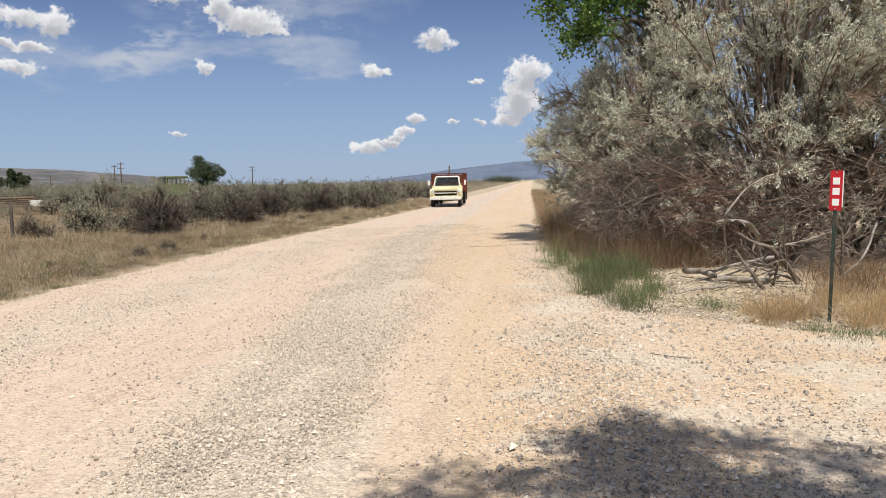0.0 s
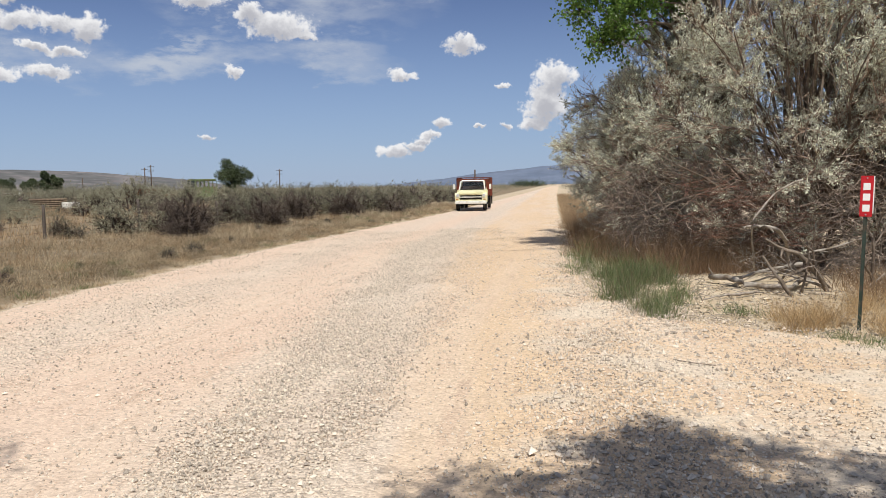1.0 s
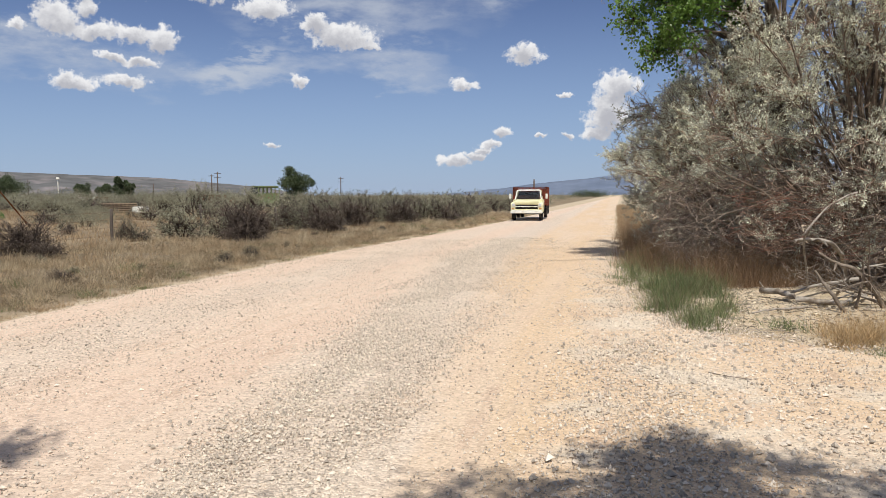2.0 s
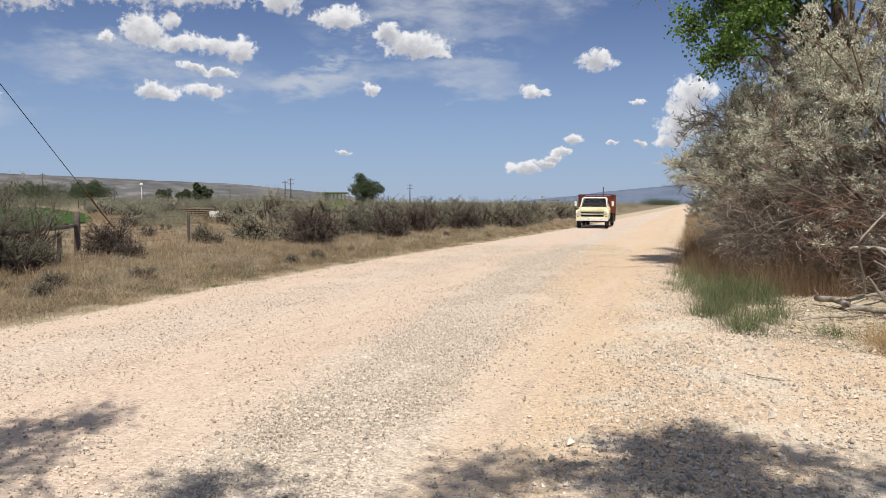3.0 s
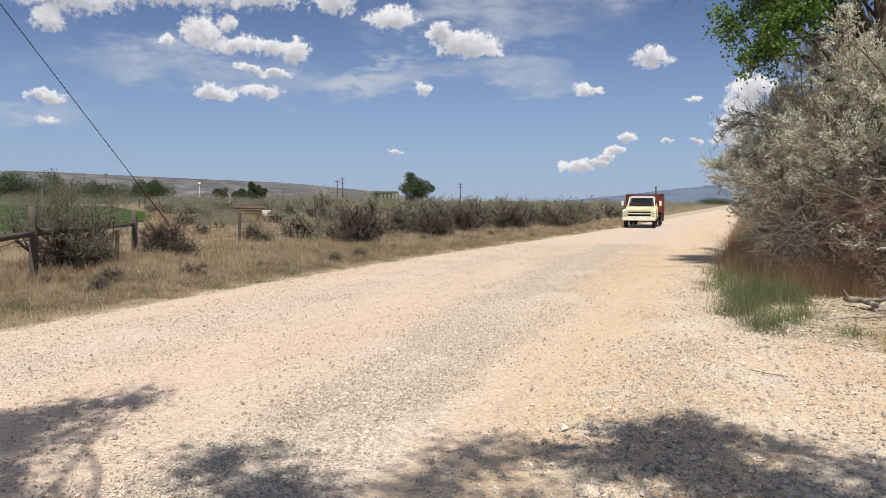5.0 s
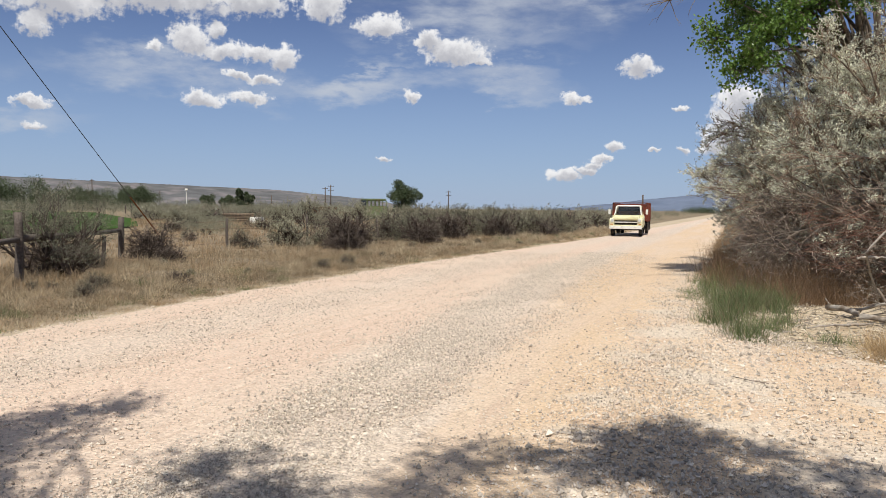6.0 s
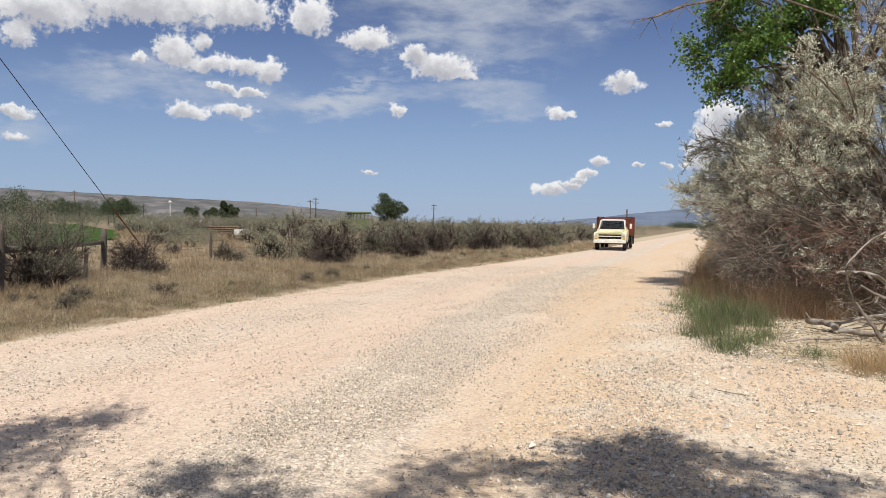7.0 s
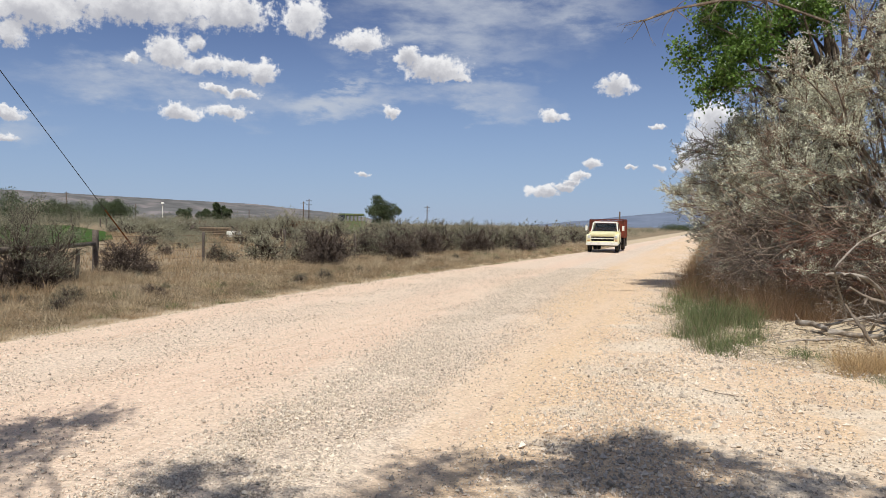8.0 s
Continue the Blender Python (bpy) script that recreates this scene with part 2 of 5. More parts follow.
    tone = mth("ADD", mth("MULTIPLY", mth("MULTIPLY", mth("SUBTRACT", cell.outputs[0], 0.5), 0.4), gravel), rng(fine, 0.2, 0.8, 0.8, 1.18))
    tone = mth("ADD", tone, mth("MULTIPLY", mth("MULTIPLY", stone_here, gravel), mth("MULTIPLY", mth("SUBTRACT", lump_cell.outputs[0], 0.5), 0.25)))
    s = nodes.new("ShaderNodeVectorMath")
    s.operation = "SCALE"
    links.new(colour, s.inputs[0])
    links.new(tone, s.inputs[3])
    links.new(s.outputs[0], bsdf.inputs["Base Color"])
    height = mth("ADD", mth("MULTIPLY", mth("MULTIPLY", stones.outputs["Distance"], gravel), -1.6), mth("ADD", fine, mth("MULTIPLY", mid, 1.5)))
    height = mth("ADD", height, mth("MULTIPLY", stone_here, 1.1))
    b = nodes.new("ShaderNodeBump")
    b.inputs["Strength"].default_value, b.inputs["Distance"].default_value = 0.6, 0.013
    links.new(height, b.inputs["Height"])
    links.new(b.outputs[0], bsdf.inputs["Normal"])
    return m


def ridge_line(y):
    """Where the crest of the loose gravel between the wheel tracks runs."""
    return -1.2 - 0.094 * np.minimum(y, 18.0)


ROAD = earth_material("gravel_road", True)
SOIL = earth_material("dry_soil", False)
STONE = material("crushed_stone", (0.54, 0.47, 0.385), 0.9, vary=0.2, grain=60, bump=0.3, per_island=0.42)
OLIVE_LEAF = material("silver_olive_leaf", (0.60, 0.605, 0.48), 0.45, vary=0.2, grain=3, bump=0, per_island=0.42, thin=0.22)
SAGE_LEAF = material("sagebrush_leaf", (0.255, 0.243, 0.17), 0.75, vary=0.25, grain=2.5, bump=0, per_island=0.4, per_object=0.34, thin=0.15)
GREEN_LEAF = material("cottonwood_leaf", (0.125, 0.215, 0.04), 0.38, vary=0.25, grain=2, bump=0, per_island=0.4, thin=0.35)
TWIG = material("grey_brown_twig", (0.27, 0.195, 0.145), 0.9, vary=0.35, grain=4, bump=0.3, per_island=0.45)
ORANGE_STRAW = material("orange_straw", (0.50, 0.355, 0.19), 0.8, vary=0.2, grain=1.2, bump=0, per_island=0.35, thin=0.3)
DEAD_TWIG = material("bare_grey_twig", (0.25, 0.20, 0.16), 0.9, vary=0.35, grain=4, bump=0.2, per_island=0.5)
FAR_SAGE = material("far_sagebrush_leaf", (0.235, 0.228, 0.16), 0.8, vary=0.35, grain=0.12, bump=0, per_island=0.2, thin=0.15)
SAGE_DRY = material("dry_sagebrush_leaf", (0.205, 0.165, 0.125), 0.85, vary=0.25, grain=2.5, bump=0, per_island=0.4, per_object=0.3, thin=0.1)
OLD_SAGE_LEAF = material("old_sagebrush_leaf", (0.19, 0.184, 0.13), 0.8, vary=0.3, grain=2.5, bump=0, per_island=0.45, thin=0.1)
SAGE_TWIG = material("sagebrush_twig", (0.085, 0.066, 0.055), 0.9, vary=0.35, grain=6, bump=0.3, per_island=0.4)
RED_TWIG = material("red_brown_twig", (0.17, 0.085, 0.06), 0.85, vary=0.3, grain=4, bump=0.3, per_island=0.4)
BARK = material("furrowed_bark", (0.16, 0.125, 0.095), 0.95, vary=0.4, grain=14, bump=0.8, stain=(0.24, 0.2, 0.16), stain_scale=5)
DEADWOOD = material("bleached_deadwood", (0.33, 0.295, 0.25), 0.9, vary=0.35, grain=22, bump=0.6, stain=(0.2, 0.16, 0.12), stain_scale=6)
DRY_GRASS = material("dry_grass", (0.37, 0.27, 0.165), 0.8, vary=0.22, grain=1.2, bump=0, per_island=0.35, thin=0.3)
GREY_GRASS = material("grey_weeds", (0.255, 0.205, 0.135), 0.85, vary=0.25, grain=1.5, bump=0, per_island=0.35, thin=0.25)
STRAW = material("bleached_straw", (0.52, 0.425, 0.285), 0.8, vary=0.2, grain=1.2, bump=0, per_island=0.3, thin=0.3)
RUST_GRASS = material("russet_weeds", (0.25, 0.165, 0.10), 0.85, vary=0.25, grain=1.5, bump=0, per_island=0.35, thin=0.25)
LIVE_GRASS = material("green_grass", (0.155, 0.19, 0.085), 0.7, vary=0.25, grain=1.5, bump=0, per_island=0.35, thin=0.3)
TURF = material("irrigated_turf", (0.038, 0.078, 0.012), 0.9, vary=0.25, grain=3, bump=0.4, stain=(0.05, 0.078, 0.016), stain_scale=0.07, bump_distance=0.1)
HILL = material("sagebrush_hill", (0.175, 0.16, 0.158), 1.0, vary=0.3, grain=0.02, bump=0, stain=(0.11, 0.11, 0.11), stain_scale=0.014, stain_amount=0.9)
# the blue of distance haze is put into the mountain's colour
MOUNTAIN = material("haze_tinted_mountain", (0.135, 0.165, 0.225), 1.0, vary=0.15, grain=0.01, bump=0, stain=(0.11, 0.14, 0.2), stain_scale=0.003)


# ---- mesh helpers ----
def np_mesh(name, verts, faces, mat, parent=None, smooth=False):
    """An object from arrays: verts (n, 3), faces (m, k)."""
    verts, faces = np.asarray(verts, np.float32), np.asarray(faces, np.int32)
    me = bpy.data.meshes.new(name)
    k = faces.shape[1]
    me.vertices.add(len(verts))
    me.vertices.foreach_set("co", verts.ravel())
    me.loops.add(faces.size)
    me.loops.foreach_set("vertex_index", faces.ravel())
    me.polygons.add(len(faces))
    me.polygons.foreach_set("loop_start", np.arange(0, faces.size, k, dtype=np.int32))
    me.polygons.foreach_set("use_smooth", np.full(len(faces), smooth))
    me.update(calc_edges=True)
    me.materials.append(mat)
    ob = new(name, me)
    if parent:
        ob.parent = parent
    return ob


def unit(a):
    return a / np.maximum(np.linalg.norm(a, axis=-1, keepdims=True), 1e-9)


def sticks(p0, p1, r0, r1, sides=3):
    """Tapered prisms between two arrays of points."""
    p0, p1 = np.asarray(p0, float), np.asarray(p1, float)
    n = len(p0)
    r0, r1 = np.broadcast_to(r0, n), np.broadcast_to(r1, n)
    d = unit(p1 - p0)
    a = unit(np.cross(d, np.where(np.abs(d[:, 2:]) > 0.9, [[1.0, 0, 0]], [[0, 0, 1.0]])))
    b = np.cross(d, a)
    v = np.empty((n, 2 * sides, 3))
    for i in range(sides):
        c, s = math.cos(2 * math.pi * i / sides), math.sin(2 * math.pi * i / sides)
        off = a * c + b * s
        v[:, i] = p0 + off * r0[:, None]
        v[:, sides + i] = p1 + off * r1[:, None]
    f = np.array([[i, (i + 1) % sides, sides + (i + 1) % sides, sides + i] for i in range(sides)])
    faces = (np.arange(n)[:, None, None] * 2 * sides + f[None]).reshape(-1, 4)
    return v.reshape(-1, 3), faces


def leaves(pos, along, length, width, rng):
    """Folded diamond leaves at pos that point along; quads bent at the middle."""
    n = len(pos)
    length, width = np.broadcast_to(length, n)[:, None], np.broadcast_to(width, n)[:, None]
    d = unit(along)
    side = unit(np.cross(d, rng.normal(size=(n, 3))))
    up = np.cross(side, d)
    v = np.empty((n, 4, 3))
    v[:, 0] = pos
    v[:, 1] = pos + d * length * 0.5 + side * width * 0.5 + up * width * 0.15
    v[:, 2] = pos + d * length - up * width * 0.2
    v[:, 3] = pos + d * length * 0.5 - side * width * 0.5 + up * width * 0.15
    return v.reshape(-1, 3), np.arange(n * 4).reshape(n, 4)


def join(parts):
    vs, fs, o = [], [], 0
    for v, f in parts:
        vs.append(v)
        fs.append(f + o)
        o += len(v)
    return np.concatenate(vs), np.concatenate(fs)


def ground_z(x, y):
    """Height of the ground: level near the bend, then falling gently across the plain."""
    y = np.asarray(y, float)
    return -0.0075 * np.maximum(0, y - 10)


def grow(rng, start, heading, length, radius, depth, spread, droop, segs, tips, bits=3, kids=3):
    """A branch of bent segments with smaller branches; fills segs (p0, p1, r0, r1) and tips (place, direction)."""
    p, d = np.array(start, float), unit(np.array(heading, float))
    r = radius
    for i in range(bits):
        d = unit(d + rng.normal(size=3) * 0.16 + np.array([0, 0, -droop]))
        q = p + d * length / bits
        r2 = r * (0.82 if i < bits - 1 else 0.6)
        segs.append((p, q, r, r2))
        p, r = q, r2
        if depth > 0 and i >= bits // 2 - (bits > 2):
            for _ in range(kids if i == bits - 1 else max(1, kids - 1)):
                h = unit(d + unit(rng.normal(size=3)) * spread)
                grow(rng, p, h, length * rng.uniform(0.5, 0.75), r * 0.7, depth - 1, spread, droop, segs, tips, bits, kids)
    if depth == 0:
        tips.append((p, d))


def seg_mesh(segs, sides=3):
    a = np.array([s[0] for s in segs]), np.array([s[1] for s in segs]), np.array([s[2] for s in segs]), np.array([s[3] for s in segs])
    return sticks(*a, sides=sides)


def empty(name, loc=(0, 0, 0)):
    e = new(name)
    e.location = loc
    return e


def part(name, bm, mat, parent=None, label="", smooth=False):
    me = bpy.data.meshes.new(name)
    bm.normal_update()
    bm.to_mesh(me)
    bm.free()
    me.materials.append(mat)
    for p in me.polygons:
        p.use_smooth = smooth
    ob = new(name, me)
    if parent:
        ob.parent = parent
    if label:
        ob["label"] = label
    return ob


def box(x0, x1, y0, y1, z0, z1, bevel=0.0, bm=None):
    bm = bm or bmesh.new()
    r = bmesh.ops.create_cube(bm, size=1.0)
    bmesh.ops.scale(bm, vec=(x1 - x0, y1 - y0, z1 - z0), verts=r["verts"])
    bmesh.ops.translate(bm, vec=((x0 + x1) / 2, (y0 + y1) / 2, (z0 + z1) / 2), verts=r["verts"])
    if bevel:
        vs = set(r["verts"])
        bmesh.ops.bevel(bm, geom=[e for e in bm.edges if e.verts[0] in vs], offset=bevel, segments=2, affect="EDGES")
    return bm


def rod(p0, p1, r0, r1=None, sides=10, bm=None):
    bm = bm or bmesh.new()
    p0, p1 = Vector(p0), Vector(p1)
    r = bmesh.ops.create_cone(bm, cap_ends=True, segments=sides, radius1=r0, radius2=r0 if r1 is None else r1, depth=(p1 - p0).length)
    m = Matrix.Translation((p0 + p1) / 2) @ (p1 - p0).to_track_quat("Z", "Y").to_matrix().to_4x4()
    bmesh.ops.transform(bm, matrix=m, verts=r["verts"])
    return bm


# ---- ground and road ----
def smooth_steps(lo, hi, first, growth):
    out, s = [lo], first
    while out[-1] < hi:
        out.append(out[-1] + s)
        s *= growth
    return out


def grid_mesh(name, xs, ys, zf, mat):
    xx, yy = np.meshgrid(xs, ys)
    zz = zf(xx, yy)
    v = np.stack([xx, yy, zz], -1).reshape(-1, 3)
    nx, ny = len(xs), len(ys)
    i = np.arange(nx - 1)[None] + np.arange(ny - 1)[:, None] * nx
    f = np.stack([i, i + 1, i + 1 + nx, i + nx], -1).reshape(-1, 4)
    return np_mesh(name, v, f, mat, smooth=True)


side = smooth_steps(20, 4600, 1.0, 1.12)
gx = [-s for s in side[::-1]] + list(np.arange(-19.5, 20, 0.5)) + side
gy = [-s for s in smooth_steps(12, 1200, 1.5, 1.2)[::-1]] + list(np.arange(-11.5, 45, 0.5)) + smooth_steps(45, 4700, 1.0, 1.07)


def undulate(x, y):
    near = np.exp(-((np.abs(x + 3) / 60) ** 2))
    off_road = np.clip((np.abs(x + 3.2) - 4.5) / 3, 0, 1) * np.clip((y - 4) / 5, 0, 1)
    return ground_z(x, y) + off_road * (0.05 * np.sin(x * 0.9 + y * 0.37) + 0.04 * np.sin(y * 1.3 - x * 0.5)) * near


tagged(grid_mesh("ground", gx, gy, undulate, SOIL), "dry tan soil of a sagebrush plain reaching the horizon", "ground", kind="structure")


def road_left(y):
    return np.interp(y, [-40, 6, 18, 28, 38, 60, 115, 700], [-7.0, -7.0, -6.95, -6.35, -5.8, -5.4, -4.4, 2.0])


def road_right(y):
    return np.interp(y, [-40, 4.6, 5.6, 6.6, 7.5, 8.6, 11, 17, 33, 75, 115, 700], [16, 15, 9.5, 5.2, 3.0, 1.3, 0.6, 0.45, 0.4, 0.6, 1.0, 7.5])


ry = list(np.arange(-30, 14, 0.2)) + smooth_steps(14, 690, 0.25, 1.03)
us = np.linspace(0, 1, 60)
rv = []
for y in ry:
    l, r = road_left(y), road_right(y)
    jl, jr = 0.22 * noise.noise((0, y * 0.9, 3)) + 0.1 * noise.noise((0, y * 3.1, 7)), 0.25 * noise.noise((9, y * 0.9, 3)) + 0.12 * noise.noise((9, y * 3.1, 7))
    for u in us:
        x = l + jl + (r + jr - l - jl) * u
        edge = min(1, min(u, 1 - u) * 25)
        rut = 0.02 * math.exp(-((x - float(ridge_line(y))) / 0.5) ** 2) - 0.02 * math.exp(-((x + 0.78) / 0.3) ** 2) - 0.014 * math.exp(-((x + 3.5) / 0.5) ** 2)
        z = ground_z(x, y) + 0.004 + edge * (0.035 + rut + 0.012 * noise.noise((x * 1.3, y * 0.8, 1)))
        rv.append((x, y, z - (1 - edge) * 0.01))
nx, ny = len(us), len(ry)
idx = np.arange(nx - 1)[None] + np.arange(ny - 1)[:, None] * nx
tagged(np_mesh("road", np.array(rv), np.stack([idx, idx + 1, idx + 1 + nx, idx + nx], -1).reshape(-1, 4), ROAD, smooth=True),
       "pale tan gravel road with wheel tracks and loose stone", "road", kind="structure")


def road_top(x, y):
    rut = 0.02 * np.exp(-((x - ridge_line(y)) / 0.5) ** 2) - 0.02 * np.exp(-((x + 0.78) / 0.3) ** 2) - 0.014 * np.exp(-((x + 3.5) / 0.5) ** 2)
    return ground_z(x, y) + 0.039 + rut


def pebbles(name, label, xs, ys, sizes, zs, rng):
    """Angular stones, each a squashed octahedron cut off at random."""
    n = len(xs)
    base = np.array([[1, 0, 0], [-1, 0, 0], [0, 1, 0], [0, -1, 0], [0, 0, 1], [0, 0, -1]], float)
    f = np.array([[0, 2, 4], [2, 1, 4], [1, 3, 4], [3, 0, 4], [2, 0, 5], [1, 2, 5], [3, 1, 5], [0, 3, 5]])
    v = base[None] * rng.uniform(0.55, 1.25, (n, 6, 1)) + rng.normal(size=(n, 6, 3)) * 0.18
    v *= np.stack([np.ones(n), rng.uniform(0.6, 1, n), rng.uniform(0.7, 1.05, n)], -1)[:, None]
    a = rng.uniform(0, 6.283, n)
    c, s = np.cos(a)[:, None], np.sin(a)[:, None]
    v = np.stack([v[..., 0] * c - v[..., 1] * s, v[..., 0] * s + v[..., 1] * c, v[..., 2]], -1) * sizes[:, None, None]
    v += np.stack([xs, ys, zs + sizes * 0.42], -1)[:, None]
    faces = (np.arange(n)[:, None, None] * 6 + f[None]).reshape(-1, 3)
    return tagged(np_mesh(name, v.reshape(-1, 3), faces, STONE), label, "gravel", kind="stuff")


rng = np.random.default_rng(5)


def road_gravel(n):
    y = 1.2 + 23 * rng.random(n) ** 1.4
    x = rng.uniform(-7.1, 3.5, n)
    windrow = np.exp(-((x - ridge_line(y)) / 0.6) ** 2)
    fork = np.exp(-((x - 0.2 - 0.05 * y) / 0.7) ** 2) * (y > 3) * (y < 9) * 0.55
    keep = rng.random(n) < np.clip(np.where(x < -0.4, 0.55, 0.55) + windrow * 0.5 + fork + 0.3 * np.exp(-((x + 5) / 0.8) ** 2) - 0.5 * np.exp(-((x + 0.72) / 0.34) ** 2) - 0.15 * np.exp(-((x + 3.5) / 0.45) ** 2), 0, 1)
    keep &= (x < road_right(y) + 0.5) & (x > road_left(y) + 0.1)
    x, y = x[keep], y[keep]
    s = np.clip(rng.lognormal(-5.1, 0.45, len(x)), 0.003, 0.022)
    return x, y, s, road_top(x, y)


x, y, s, z = road_gravel(220000)
pebbles("gravel", "loose pale crushed stone scattered along the road", x, y, s, z, rng)
n = 85000
y = 1.5 + 24 * rng.random(n) ** 1.5
x = ridge_line(y) + rng.normal(size=n) * (0.36 + 0.014 * y)
gap = np.array([noise.noise((a * 2.2, b * 0.25, 2.0)) + 0.5 * noise.noise((a * 5, b * 2, 4.0)) for a, b in zip(x, y)])
k = rng.random(n) < np.clip(0.55 + gap * 1.1, 0.08, 0.95)
x, y = x[k], y[k]
s = np.clip(rng.lognormal(-4.88, 0.36, len(x)), 0.004, 0.02)
pebbles("windrow_gravel", "ridge of coarse pale gravel between the wheel tracks", x, y, s, road_top(x, y) + rng.random(len(x)) * 0.004, rng)
n = 24000
y = 2.2 + 14 * rng.random(n) ** 1.6
x = np.where(rng.random(n) < 0.7, 0.55 + 0.06 * y + rng.normal(size=n) * 0.55, rng.uniform(-0.2, 3.2, n))
k = x < road_right(y) + 0.4
x, y = x[k], y[k]
s = np.clip(rng.lognormal(-4.7, 0.45, len(x)), 0.005, 0.034)
pebbles("coarse_gravel", "coarse broken stone where the side track leaves", x, y, s, road_top(x, y), rng)


# ---- plants ----
def dome_shrub(seed, sprigs, k, leaf, thick=0.012, twiggy=0.0, sides=3, stems=9, mat=SAGE_LEAF):
    """A sagebrush one metre high and wide: a few crooked stems, twigs up to a lumpy dome, and small leaves on the outer growth."""
    rng = np.random.default_rng(seed)
    ob = empty("sagebrush")
    d = unit(rng.normal(size=(sprigs, 3)))
    d[:, 2] = np.abs(d[:, 2]) * 0.95 + 0.02
    lump = np.array([noise.noise((q[0] * 2.1 + seed, q[1] * 2.1, q[2] * 2.1)) for q in d])
    reach = np.clip(0.88 + lump * 0.55, 0.35, 1.2) * np.where(rng.random(sprigs) < 0.7, rng.uniform(0.8, 1.0, sprigs), rng.uniform(0.4, 0.85, sprigs))
    p = d * np.array([0.52, 0.52, 0.95]) * reach[:, None] + np.array([0, 0, 0.03])
    head = unit(d * np.array([1, 1, 0.6]) + rng.normal(size=(sprigs, 3)) * 0.45 + np.array([0, 0, 0.5]))
    q = p + head * rng.uniform(0.06, 0.16, (sprigs, 1))
    parts = [sticks(p, q, thick * 0.35, thick * 0.15)] if sprigs > 200 else []
    a = rng.uniform(0, 6.283, stems)
    foot = np.stack([np.cos(a) * 0.06, np.sin(a) * 0.06, np.full(stems, -0.04)], -1)
    elbow = np.stack([np.cos(a) * 0.2, np.sin(a) * 0.2, rng.uniform(0.18, 0.4, stems)], -1) + rng.normal(size=(stems, 3)) * 0.05
    parts.append(sticks(foot, elbow, thick * 2.2, thick * 1.5))
    m = max(10, sprigs // 3)
    pick = rng.integers(0, sprigs, m)
    near = np.argmin(np.linalg.norm(elbow[None] - p[pick][:, None], axis=-1), 1)
    bend = (elbow[near] + p[pick]) / 2 + rng.normal(size=(m, 3)) * 0.05
    parts += [sticks(elbow[near], bend, thick * 0.9, thick * 0.6), sticks(bend, p[pick], thick * 0.6, thick * 0.35)]
    if twiggy:
        n = int(sprigs * twiggy)
        s0 = p[rng.integers(0, sprigs, n)] * rng.uniform(0.3, 0.95, (n, 1))
        s1 = s0 + unit(rng.normal(size=(n, 3)) + np.array([0, 0, 0.5])) * rng.uniform(0.1, 0.3, (n, 1))
        s1[:, 2] = np.maximum(s1[:, 2], 0.02)
        parts.append(sticks(s0, s1, thick * 0.4, thick * 0.15))
    tagged(np_mesh("stem_work", *join(parts), SAGE_TWIG, ob), kind="stuff")
    n = sprigs * k
    t = rng.uniform(0.0, 1.1, (n, 1))
    at = np.repeat(p, k, 0) + np.repeat(q - p, k, 0) * t + rng.normal(size=(n, 3)) * 0.014
    dr = unit(np.repeat(head, k, 0) + rng.normal(size=(n, 3)) * 0.6)
    tagged(np_mesh("foliage", *leaves(at, dr, rng.uniform(0.7, 1.3, n) * leaf, rng.uniform(0.3, 0.45, n) * leaf, rng), mat, ob), kind="stuff")
    return ob


LUSH = "grey-green sagebrush with dense small leaves in dry grass"
BARE = "grey-brown half-bare sagebrush with tangled woody twigs"
G = "sagebrush on the plain"
kinds = [tagged(dome_shrub(10, 520, 7, 0.042), LUSH, "shrub", G), tagged(dome_shrub(11, 520, 7, 0.042), LUSH, "shrub", G),
         tagged(dome_shrub(12, 420, 5, 0.04, 0.014, 1.0), LUSH, "shrub", G), tagged(dome_shrub(13, 420, 4, 0.036, 0.016, 2.6, stems=12, mat=SAGE_DRY), BARE, "shrub", G),
         tagged(dome_shrub(14, 420, 3, 0.036, 0.018, 2.2, stems=10, mat=SAGE_DRY), BARE, "shrub", G),
         tagged(dome_shrub(15, 150, 6, 0.058, 0.016), LUSH, "shrub", G), tagged(dome_shrub(16, 150, 6, 0.058, 0.016), LUSH, "shrub", G),
         tagged(dome_shrub(17, 150, 5, 0.05, 0.018, 1.2, mat=SAGE_DRY), BARE, "shrub", G)]


def plant(kind, x, y, h, w=None):
    ob = copy_thing(kinds[kind], Matrix.Identity(4))
    ob.matrix_basis = pose(x, y, float(ground_z(x, y)) - 0.02, 0, 0, random.uniform(0, 360)) @ Matrix.Diagonal((w or h, w or h, h, 1))
    return ob


